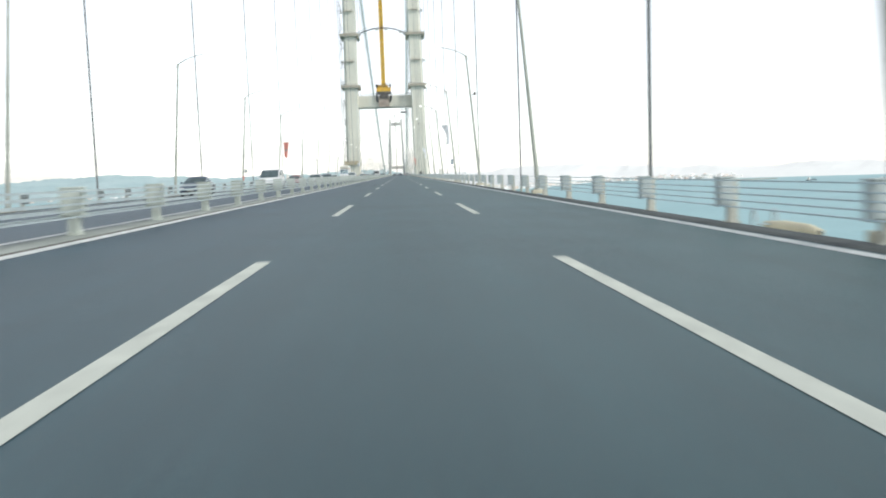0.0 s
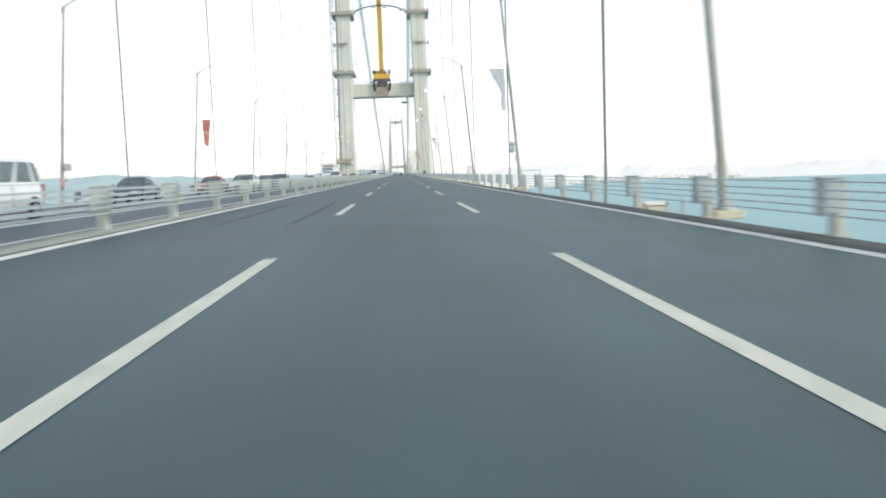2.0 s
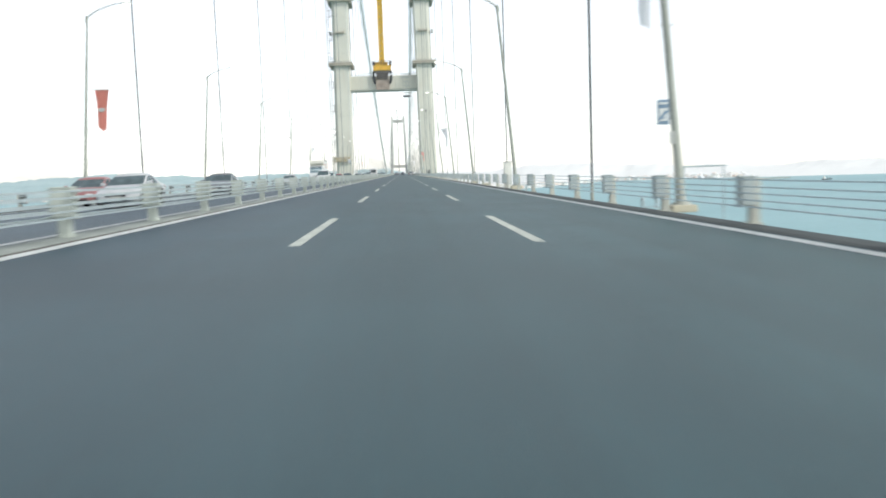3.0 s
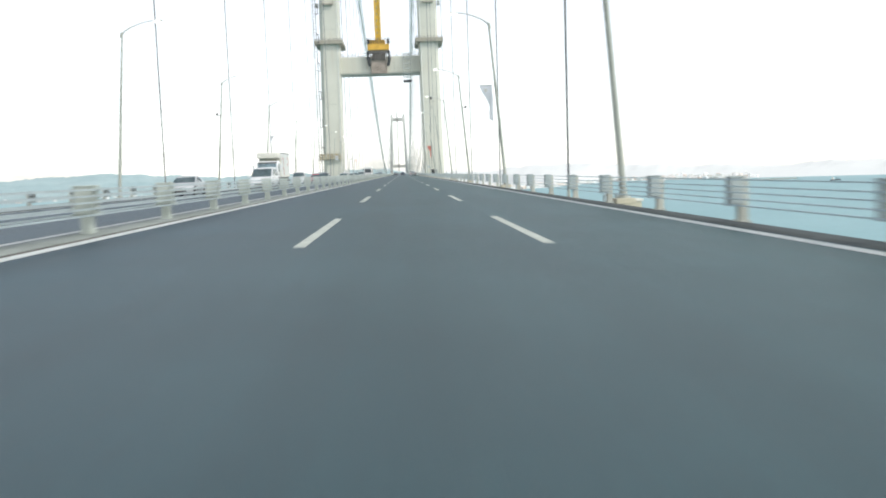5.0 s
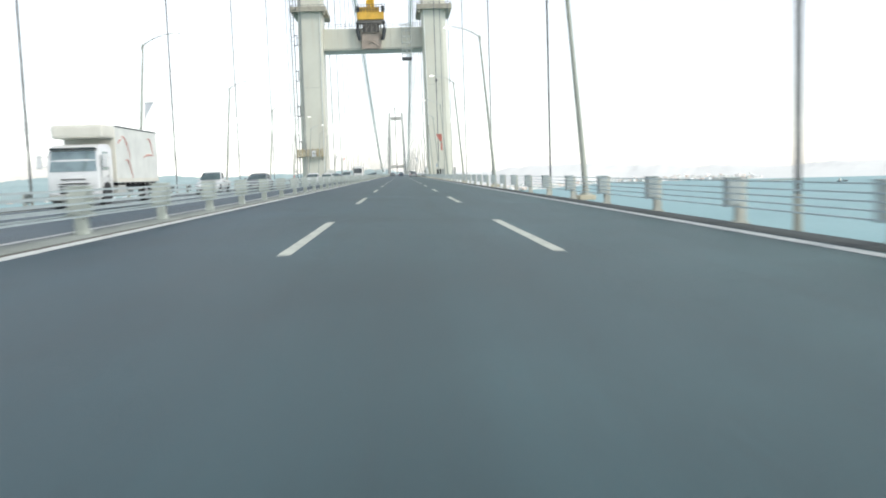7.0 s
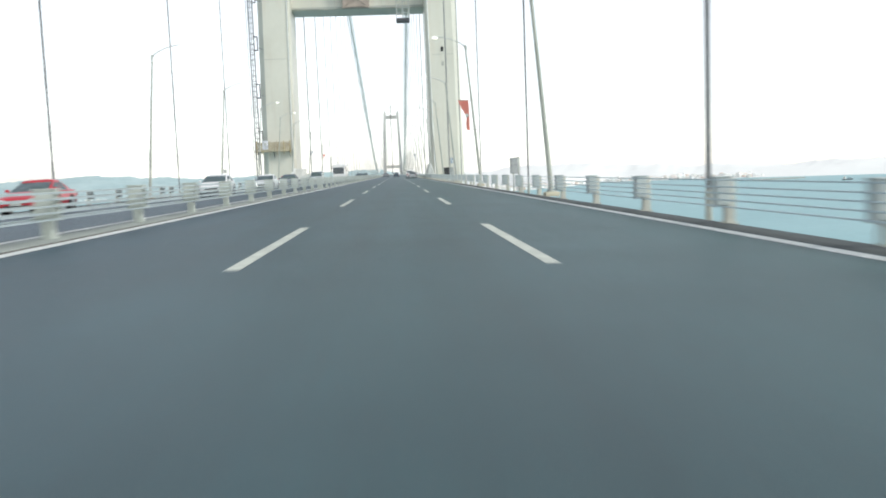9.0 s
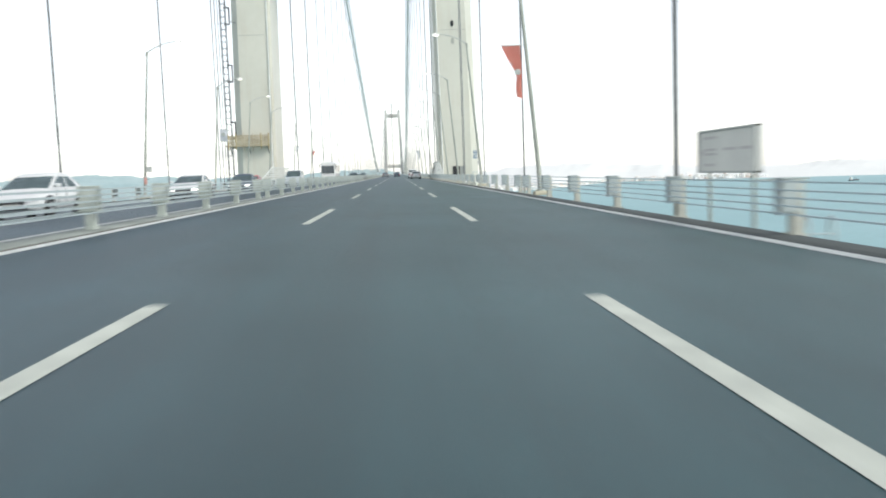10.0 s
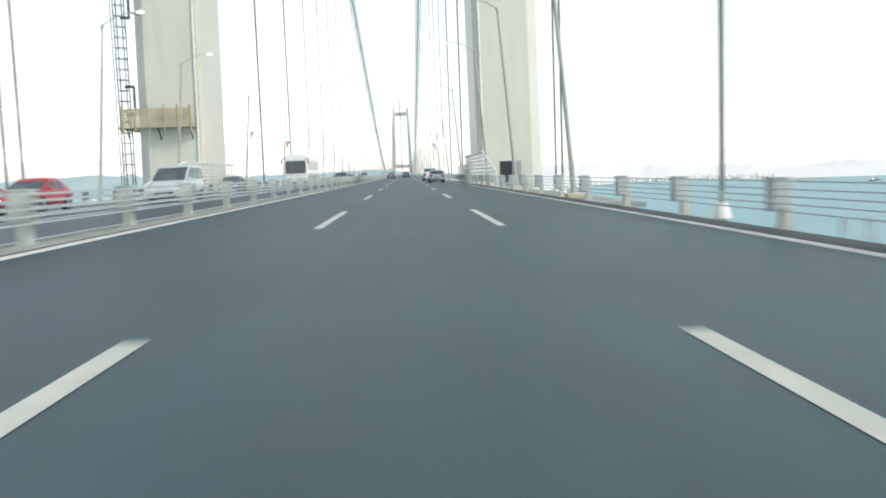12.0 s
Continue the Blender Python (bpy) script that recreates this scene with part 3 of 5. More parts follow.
barrier("parapet", PARAPET, "grey steel parapet with five rails between block posts, above the sea", False, False)
barrier("parapet_opposite", mirror(PARAPET), "steel parapet with dark grey block posts and five pale rails beyond the oncoming lanes", False, True)
barrier("median_barrier", MID, "pale double-sided median guard rail with block posts on the concrete kerb", True, False)

# ---- cables ----
def cable_z(y):
    if y < TOWER_Y:
        s = (TOWER_Y - y) / 566.0
        return TOP + (3 - TOP) * s - 48 * s * (1 - s)
    if y > FAR_Y:
        s = (y - FAR_Y) / 566.0
        return TOP + (3 - TOP) * s - 48 * s * (1 - s)
    half = (FAR_Y - TOWER_Y) / 2
    d, m = y - (TOWER_Y + FAR_Y) / 2, 120.0
    return 4 + (TOP - 4) * (math.hypot(d, m) - m) / (math.hypot(half, m) - m)


for s in (1, -1):
    th = empty("main_cable", pose(MID + s * HANGER_X, 0, 0), "thick grey main suspension cable with a rope catwalk", "cable", "main cables", "structure")
    ys = [TOWER_Y - 572 + 14.3 * i for i in range(40)] + [TOWER_Y] + [TOWER_Y + (FAR_Y - TOWER_Y) * i / 90 for i in range(1, 91)] + [FAR_Y + 20 * i for i in range(1, 28)]
    bm = bmesh.new()
    pipe(bm, [(0, y, cable_z(y)) for y in ys], [0.5] * len(ys), 12)
    part("cable", bm, CABLE, th, smooth=True)
    for dx in (-1.0, 1.0):
        bm = bmesh.new()
        pipe(bm, [(dx, y, cable_z(y) - 1.25) for y in ys], [0.15] * len(ys), 6)
        part("floor_rope", bm, CABLE, th)
    for dx in (-1.15, 1.15):
        bm = bmesh.new()
        pipe(bm, [(dx, y, cable_z(y) + 1.1) for y in ys], [0.08] * len(ys), 5)
        part("hand_rope", bm, CABLE, th)

HANGER_Y = [-34, -4, 26, 56, 86, 116, 146, 176, 206, 235.5, 265.5, 295.5, 324.5, 348.8, 371.1, 373] + [449 + 30 * k for k in range(50)]
for s in (1, -1):
    for y in HANGER_Y:
        top, foot = cable_z(y) - 0.3, -1.6
        if top < foot + 2:
            continue
        th = empty("hanger", pose(MID + s * (HANGER_X if s > 0 else HANGER_X + 0.42), y, foot), "slim dark twin-rope hanger from the main cable to the deck edge", "hanger cable", "hangers of the bridge")
        for dy in (-0.09, 0.09):
            bm = bmesh.new()
            tube(bm, (0, dy, 0.2), (0, dy, top - foot), 0.037 if y < TOWER_Y else (0.10 if y < 490 else 0.07), seg=8)
            part("rope", bm, ROPE, th, smooth=True)
        bm = bmesh.new()
        tube(bm, (0, -0.09, 0), (0, -0.09, 1.9), 0.08, 0.05, 10)
        tube(bm, (0, 0.09, 0), (0, 0.09, 1.9), 0.08, 0.05, 10)
        box(bm, (0, 0, 0.06), (0.34, 0.8, 0.16), 0.02)
        part("socket", bm, POLE, th, "pale steel socket")
        if 340 < y < 380:
            bm = bmesh.new()
            tube(bm, (0, 0, 1.16), (0, 0, 1.48), 0.25, 0.18, 14)
            tube(bm, (0, 0, 1.48), (0, 0, 1.56), 0.18, 0.15, 14)
            part("boot", bm, BOOT, th, "white conical boot", smooth=True)
            bm = bmesh.new()
            box(bm, (0, 0, 0.62), (0.16, 0.3, 1.2), 0.02)
            part("bracket", bm, POLE, th)
        if y < TOWER_Y:
            bm = bmesh.new()
            tube(bm, (0, -0.55, cable_z(y - 0.55) - foot), (0, 0.55, cable_z(y + 0.55) - foot), 0.508, seg=14)
            part("cable_band", bm, CABLE, th)


# ---- street lamps ----
def lamp_parts(th):
    bm = bmesh.new()
    box(bm, (0, 0, 0.04), (0.62, 0.66, 0.18), 0.04)
    part("plinth", bm, PLINTH, th, "yellowish concrete plinth")
    bm = bmesh.new()
    pipe(bm, [(0, 0, 0.12), (-0.02, 0, 0.42), (-0.07, 0, 1.2), (-0.46, 0, 6), (-0.86, 0, 10.7)], [0.15, 0.115, 0.105, 0.085, 0.06], 12)
    tube(bm, (0, 0, 0.125), (0, 0, 0.19), 0.24, 0.22, 12)
    part("pole", bm, POLE, th, smooth=True)
    bm = bmesh.new()
    pipe(bm, [(-0.84, 0, 10.62), (-0.98, 0, 10.82), (-1.4, 0, 11.08), (-2.0, 0, 11.32), (-2.55, 0, 11.46), (-2.95, 0, 11.50)], [0.055, 0.055, 0.045, 0.04, 0.035, 0.03], 8)
    part("arm", bm, GREY_PANEL, th, smooth=True)
    bm = bmesh.new()
    tube(bm, (-0.80, 0, 10.45), (-0.87, 0, 10.80), 0.095, 0.095, 10)
    part("collar", bm, POLE, th, smooth=True)
    bm = bmesh.new()
    box(bm, (-3.15, 0, 11.50), (0.6, 0.26, 0.09), 0.035)
    head = part("lamp_head", bm, WHITE_PANEL, th)
    bm = bmesh.new()
    bmesh.ops.create_uvsphere(bm, u_segments=14, v_segments=8, radius=1.0, matrix=Matrix.Translation((-3.17, 0, 11.47)) @ Matrix.Diagonal((0.25, 0.12, 0.11, 1)))
    part("lens", bm, LENS, head, "lit white lens", smooth=True)
    return th


first = None
LAMP_Y = [-20.5 + 30 * k for k in range(12)] + [336.0, 360.5, 378.0, 397.5] + [427 + 30 * k for k in range(22)]
for s in (1, -1):
    for y in LAMP_Y:
        if s < 0 and y == 378.0:
            y = 379.7
        if s > 0 and y == 397.5:
            y = 395.0
        m = pose(MID + s * (LAMP_X if s > 0 else LAMP_X + 0.4), y, deck_z(PARAPET + 0.5), 0, 0, 0 if s > 0 else 180)
        if first is None:
            first = lamp_parts(empty("street_lamp", m, "tall pale street lamp leaning over the road, on a concrete plinth", "street lamp", "street lamps along the bridge"))
        else:
            copy_thing(first, m)


def flag(x, y, z, s, material, words, droop=2.25, w=0.82):
    """A banner hung from a short bar on the lamp pole: a gathered triangle with a hanging tail."""
    tail = 0.30 if droop > 2 else 0.08
    th = empty("banner", pose(x, y, z), words, "flag", "banners on the lamp poles")
    bm = bmesh.new()
    n = 8
    grid = []
    for i in range(n + 1):
        f = i / n
        row = []
        for j in range(5):
            g = j / 4
            right = 0.09 * f + 0.02 * math.sin(5 * f)
            wide = w * (tail + (1 - tail) * max(0.0, 1 - f / 0.62) ** 1.1 + 0.04 * math.sin(9 * f))
            px = right - wide * (1 - g)
            row.append(bm.verts.new((s * px, 0.05 * math.sin(4 * f + 3 * g), -droop * f - 0.10 * g * f)))
        grid.append(row)
    for i in range(n):
        for j in range(4):
            bm.faces.new((grid[i][j], grid[i][j + 1], grid[i + 1][j + 1], grid[i + 1][j]))
    bmesh.ops.solidify(bm, geom=bm.faces[:], thickness=0.012)
    cloth = part("cloth", bm, material, th, smooth=True)
    if droop > 2:
        red = material is FLAG_RED
        r = 0.14 if red else 0.11
        spot = (-s * 0.13, -0.05, -droop * 0.52) if red else (-s * 0.40, -0.035, -droop * 0.14)
        bm = bmesh.new()
        bmesh.ops.create_cone(bm, cap_ends=True, segments=18, radius1=r, radius2=r, depth=0.02, matrix=Matrix.Translation(spot) @ Matrix.Rotation(radians(90), 4, "X"))
        part("emblem", bm, GREY_PANEL if red else FADED_GREY, cloth, "round grey emblem")
    bm = bmesh.new()
    tube(bm, (-s * w, 0, 0.02), (s * 0.42, 0, 0.02), 0.018, seg=6)
    tube(bm, (s * 0.30, 0, -droop - 0.02), (s * 0.62, 0, -droop - 0.02), 0.016, seg=6)
    part("bar", bm, POLE, th)
    return th


LX = MID + LAMP_X
flag(LX - 0.78, 99.5, 6.6, 1, FLAG_WHITE, "drooping pale white banner hung on a lamp pole")
flag(LX - 0.78, 189.5, 6.6, 1, FLAG_WHITE, "drooping pale white banner hung on a lamp pole")
flag(LX - 0.78, 309.5, 6.5, 1, FLAG_RED, "red banner hung on a lamp pole by the bridge tower")
th = empty("banner", pose(mirror(LX) + 0.5, 129.5, 6.45), "long red banner with a pale emblem on a lamp pole", "flag", "banners on the lamp poles")
bm = bmesh.new()
rows = []
for i in range(13):
    f = i / 12
    rows.append([bm.verts.new((0.10 + 0.1 * f + (0.80 - 0.42 * f) * g, 0.07 * math.sin(5 * f + 3 * g), -2.25 * f - 0.12 * g * f + 0.10 * math.sin(9 * g) * f)) for g in (0, 0.25, 0.5, 0.75, 1.0)])
for r, q in zip(rows, rows[1:]):
    for k in range(4):
        bm.faces.new((r[k], r[k + 1], q[k + 1], q[k]))
bmesh.ops.solidify(bm, geom=bm.faces[:], thickness=0.012)
cloth = part("cloth", bm, FLAG_RED, th, smooth=True)
bm = bmesh.new()
bmesh.ops.create_cone(bm, cap_ends=True, segments=18, radius1=0.17, radius2=0.17, depth=0.02, matrix=Matrix.Translation((0.43, -0.085, -1.15)) @ Matrix.Rotation(radians(90), 4, "X") @ Matrix.Diagonal((1.1, 0.7, 1, 1)))
part("emblem", bm, GREY_PANEL, cloth, "oval grey emblem")
bm = bmesh.new()
tube(bm, (-0.25, 0, 0.02), (0.95, 0, 0.02), 0.018, seg=6)
part("bar", bm, POLE, th)
flag(mirror(LX) + 0.35, 249.5, 6.6, -1, FLAG_WHITE, "drooping pale white banner hung on a lamp pole", 1.75, 0.58)
flag(mirror(LX) + 0.35, 427.0, 6.6, -1, FLAG_WHITE, "drooping pale white banner hung on a lamp pole", 1.75, 0.58)
flag(mirror(LX) + 0.35, 457.0, 6.6, -1, FLAG_RED, "red banner hung on a lamp pole beyond the oncoming lanes", 1.75, 0.58)
flag(LX - 0.78, 487.0, 6.6, 1, FLAG_WHITE, "pale banner hung on a lamp pole beyond the tower")


def lamp_sign(x, y, z, s, material, words, marked):
    th = empty("lamp_sign", pose(x, y, z), words, "sign", "signs on the lamp poles")
    bm = bmesh.new()
    box(bm, (-s * 0.06, -0.17, 0), (0.29 if marked else 0.36, 0.05 if marked else 0.16, 0.60 if marked else 0.42), 0.012)
    panel = part("panel", bm, material, th)
    if marked:
        bm = bmesh.new()
        box(bm, (-s * 0.06, -0.199, 0.21), (0.21, 0.008, 0.05))
        part("writing_bar", bm, WHITE_PANEL, panel, "white bar")
        bm = bmesh.new()
        box(bm, (-s * 0.06, -0.199, -0.06), (0.21, 0.008, 0.3), 0.003)
        field = part("white_field", bm, WHITE_PANEL, panel, "white square field")
        bm = bmesh.new()
        box(bm, (-s * 0.06, -0.206, -0.06), (0.07, 0.008, 0.24), 0, Matrix.Rotation(radians(40), 4, "Y"))
        box(bm, (-s * 0.10, -0.206, -0.15), (0.12, 0.006, 0.04))
        part("symbol", bm, SIGN_BLUE, field, "blue slanting symbol")
        bm = bmesh.new()
        box(bm, (0.17, -0.14, -0.62), (0.13, 0.03, 0.3), 0.008)
        part("small_plate", bm, GREY_PANEL, th, "small grey plate")
    bm = bmesh.new()
    tube(bm, (0, -0.14, 0.15), (s * 0.16, 0.02, 0.15), 0.02, seg=6)
    tube(bm, (0, -0.14, -0.15), (s * 0.16, 0.02, -0.15), 0.02, seg=6)
    part("bracket", bm, STEEL_DARK, th)
    return th


for y in (99.5, 336.0):
    lamp_sign(LX - 0.42, y, 2.25, 1, SIGN_BLUE, "small blue and white sign plate strapped to a lamp pole", True)
for y in (99.5, 336.0):
    lamp_sign(mirror(LX) + 0.05, y, 2.0, -1, GREY_PANEL, "small grey box strapped to a lamp pole", False)
    th = empty("fire_extinguisher", pose(mirror(LX) - 0.22, y - 0.2, 1.15), "small faded red extinguisher case strapped to a lamp pole", "extinguisher", "extinguishers on the lamp poles")
    bm = bmesh.new()
    box(bm, (0, 0, 0), (0.2, 0.2, 0.5), 0.06)
    part("case", bm, FADED_RED, th)
    bm = bmesh.new()
    tube(bm, (0, 0, 0.1), (0.2, 0.2, 0.1), 0.02, seg=6)
    part("bracket", bm, STEEL_DARK, th)

# small cameras high on some lamp poles
for s, y in ((1, 69.5), (1, 219.5), (-1, 219.5)):
    cx = MID + s * (LAMP_X + (0.4 if s < 0 else 0) - 0.58)
    th = empty("traffic_camera", pose(cx, y, 7.5), "small dark traffic camera on an arm high on a lamp pole", "camera", "traffic cameras on the lamp poles")
    bm = bmesh.new()
    box(bm, (s * 0.34, -0.05, 0), (0.18, 0.42, 0.22), 0.05)
    body = part("housing", bm, FRAME_GREY, th)
    bm = bmesh.new()
    tube(bm, (s * 0.34, -0.28, 0), (s * 0.34, -0.24, 0), 0.06, seg=12)
    part("lens", bm, BLACK_TRIM, body)
    bm = bmesh.new()
    tube(bm, (0, 0, -0.1), (s * 0.34, 0, -0.1), 0.03, seg=6)
    part("arm", bm, STEEL_DARK, th)

# slim control cabinet behind the parapet
th = empty("control_cabinet", pose(6.45, 131.0, -0.16), "slim pale grey steel control cabinet behind the parapet", "cabinet")
bm = bmesh.new()
box(bm, (0, 0, 0.82), (0.46, 0.4, 1.6), 0.02)
body = part("body", bm, CABINET, th)
bm = bmesh.new()
box(bm, (0, -0.206, 0.82), (0.38, 0.014, 1.45), 0.004)
door = part("door", bm, CABINET, body)
bm = bmesh.new()
box(bm, (-0.14, -0.22, 0.85), (0.03, 0.02, 0.14), 0.005)
part("handle", bm, STEEL_DARK, door)
bm = bmesh.new()
box(bm, (0, 0, 1.64), (0.52, 0.46, 0.04), 0.01)
part("lid", bm, GREY_PANEL, body)
bm = bmesh.new()
box(bm, (0, 0, -0.72), (0.4, 0.34, 1.46), 0.02)
part("stand", bm, GREY_PANEL, th)
tagged(th, group="control cabinets")
copy_thing(th, pose(mirror(6.45), 134.5, -0.16, 0, 0, 0))

# square banner on the lamp by the tower, beyond the oncoming lanes
th = empty("square_banner", pose(mirror(LX) + 0.25, 360.5, 5.0), "pale square banner with a grey emblem held between two bars", "flag")
bm = bmesh.new()
rows = []
for i in range(9):
    f = i / 8
    rows.append([bm.verts.new((0.12 + 0.8 * g, 0.06 * math.sin(3 * f + 4 * g), 1.25 * f)) for g in (0, 0.2, 0.4, 0.6, 0.8, 1.0)])
for r, q in zip(rows, rows[1:]):
    for k in range(5):
        bm.faces.new((r[k], r[k + 1], q[k + 1], q[k]))
bmesh.ops.solidify(bm, geom=bm.faces[:], thickness=0.012)
cloth = part("cloth", bm, FLAG_WHITE, th, smooth=True)
bm = bmesh.new()
bmesh.ops.create_cone(bm, cap_ends=True, segments=18, radius1=0.2, radius2=0.2, depth=0.02, matrix=Matrix.Translation((0.52, -0.075, 0.72)) @ Matrix.Rotation(radians(90), 4, "X"))
part("emblem", bm, GREY_PANEL, cloth, "round grey emblem")
for z in (0.0, 1.26):
    bm = bmesh.new()
    tube(bm, (-0.1, 0, z), (0.95, 0, z), 0.02, seg=6)
    part("bar", bm, POLE, th)

# long board on posts behind the parapet, its face to the road
th = empty("information_board", pose(6.22, 286.5, deck_z(6.3)), "pale grey board with faded writing on slim posts by the parapet", "sign board")
bm = bmesh.new()
box(bm, (0, 0, 1.33), (0.09, 2.6, 0.76), 0.015)
body = part("panel", bm, CABINET, th)
bm = bmesh.new()
for z in (0.95, 1.71):
    box(bm, (-0.01, 0, z), (0.13, 2.64, 0.04), 0.008)
for dy in (-1.3, 1.3):
    box(bm, (-0.01, dy, 1.33), (0.13, 0.04, 0.8), 0.008)
part("edge_frame", bm, GREY_PANEL, body)
for dy, z, wid in ((0.75, 1.58, 0.7), (0.75, 1.36, 0.62), (0.75, 1.28, 0.62), (1.1, 1.32, 0.2), (0.75, 1.08, 0.55), (-0.2, 1.36, 0.6), (-0.9, 1.36, 0.5)):
    bm = bmesh.new()
    box(bm, (-0.049, dy, z), (0.008, wid, 0.05))
    part("writing_bar", bm, FADED_GREY, body, "faded grey bar")
for dy in (-1.0, 1.0):
    bm = bmesh.new()
    tube(bm, (0.05, dy, -1.5), (0.05, dy, 0.97), 0.035, seg=8)
    part("post", bm, POLE, th)

# concrete pedestals on the service walk outside the parapet
for y in (80.15, 165.0):
    th = empty("concrete_pedestal", pose(8.5, y, -1.72), "beige concrete pedestal with a pale cap outside the parapet", "pedestal", "pedestals outside the parapet")
    bm = bmesh.new()
    box(bm, (0, 0, 0.68), (0.66, 0.7, 1.38), 0.05)
    part("block", bm, PLINTH, th)
    bm = bmesh.new()
    box(bm, (0, 0, 1.42), (0.76, 0.8, 0.10), 0.03)
    part("cap", bm, CREAM, th, "pale concrete cap")

# short hooped ladders on the service walk, one past each lamp
ladder = None
for y in [17.1 + 30 * k for k in range(11)] + [342.0]:
    if ladder is not None:
        copy_thing(ladder, pose(8.25, y, -1.70))
        continue
    ladder = empty("access_ladder", pose(8.25, y, -1.70), "short grey steel access ladder outside the parapet", "ladder", "ladders outside the parapet")
    for dx in (-0.24, 0.24):
        bm = bmesh.new()
        pipe(bm, [(dx, -0.1, 0.0), (dx, -0.1, 1.3), (dx, -0.04, 1.54), (dx, 0.08, 1.62), (dx, 0.18, 1.54), (dx, 0.22, 1.3), (dx, 0.22, 0.9)], [0.03] * 7, 8)
        part("stile", bm, RAIL, ladder, smooth=True)
    for k in range(5):
        bm = bmesh.new()
        tube(bm, (-0.24, -0.1, 0.25 + 0.26 * k), (0.24, -0.1, 0.25 + 0.26 * k), 0.018, seg=6)
        part("rung", bm, RAIL, ladder)

# rolled yellow sheeting on a trestle outside the parapet
th = empty("rolled_sheeting", pose(8.4, 16.2, -1.71), "pale yellow rolled sheeting on a trestle outside the parapet", "roll")
bm = bmesh.new()
pipe(bm, [(0, -1.3, 1.24), (0, -0.9, 1.29), (0, 0.3, 1.30), (0, 1.2, 1.26)], [0.085, 0.105, 0.105, 0.085], 14)
part("roll", bm, ROLL_YELLOW, th, smooth=True)
# the roll is solid: a black disc paints the shade of its hollow
bm = bmesh.new()
tube(bm, (0, -1.312, 1.24), (0, -1.28, 1.24), 0.05, seg=12)
part("hollow", bm, BLACK_TRIM, th, "black disc for the shade in the hollow end")
for dy in (-0.7, 1.1):
    bm = bmesh.new()
    for dx in (-0.3, 0.3):
        tube(bm, (dx, dy, 0.0), (dx * 0.4, dy, 1.12), 0.03, seg=6)
    box(bm, (0, dy, 1.15), (0.5, 0.1, 0.08), 0.01)
    part("trestle", bm, RAIL, th, "grey steel trestle")

# thin bar frames beyond the parapet
for x, y in ((7.4, 99.7), (6.6, 336.3)):
    th = empty("bar_frame", pose(x, y, deck_z(6.5)), "thin grey steel bar frame standing beyond the parapet", "frame", "bar frames by the parapet")
    for dx in (-0.5, 0.5):
        bm = bmesh.new()
        tube(bm, (dx, 0, -1.5), (dx, 0, 1.05), 0.016, seg=6)
        part("upright", bm, RAIL, th)
    bm = bmesh.new()
    tube(bm, (-0.56, 0, 1.05), (0.56, 0, 1.05), 0.02, seg=6)
    part("top_bar", bm, RAIL, th)


# ---- towers ----
LEG_IN, LEG_W, LEAN = 13.3, 6.5, 0.0125


def leg_section(z):
    return LEG_IN + LEG_W / 2 - LEAN * z


def leg_axis(z):
    """Where the fittings round a leg are centred."""
    return leg_section(z) + 0.2


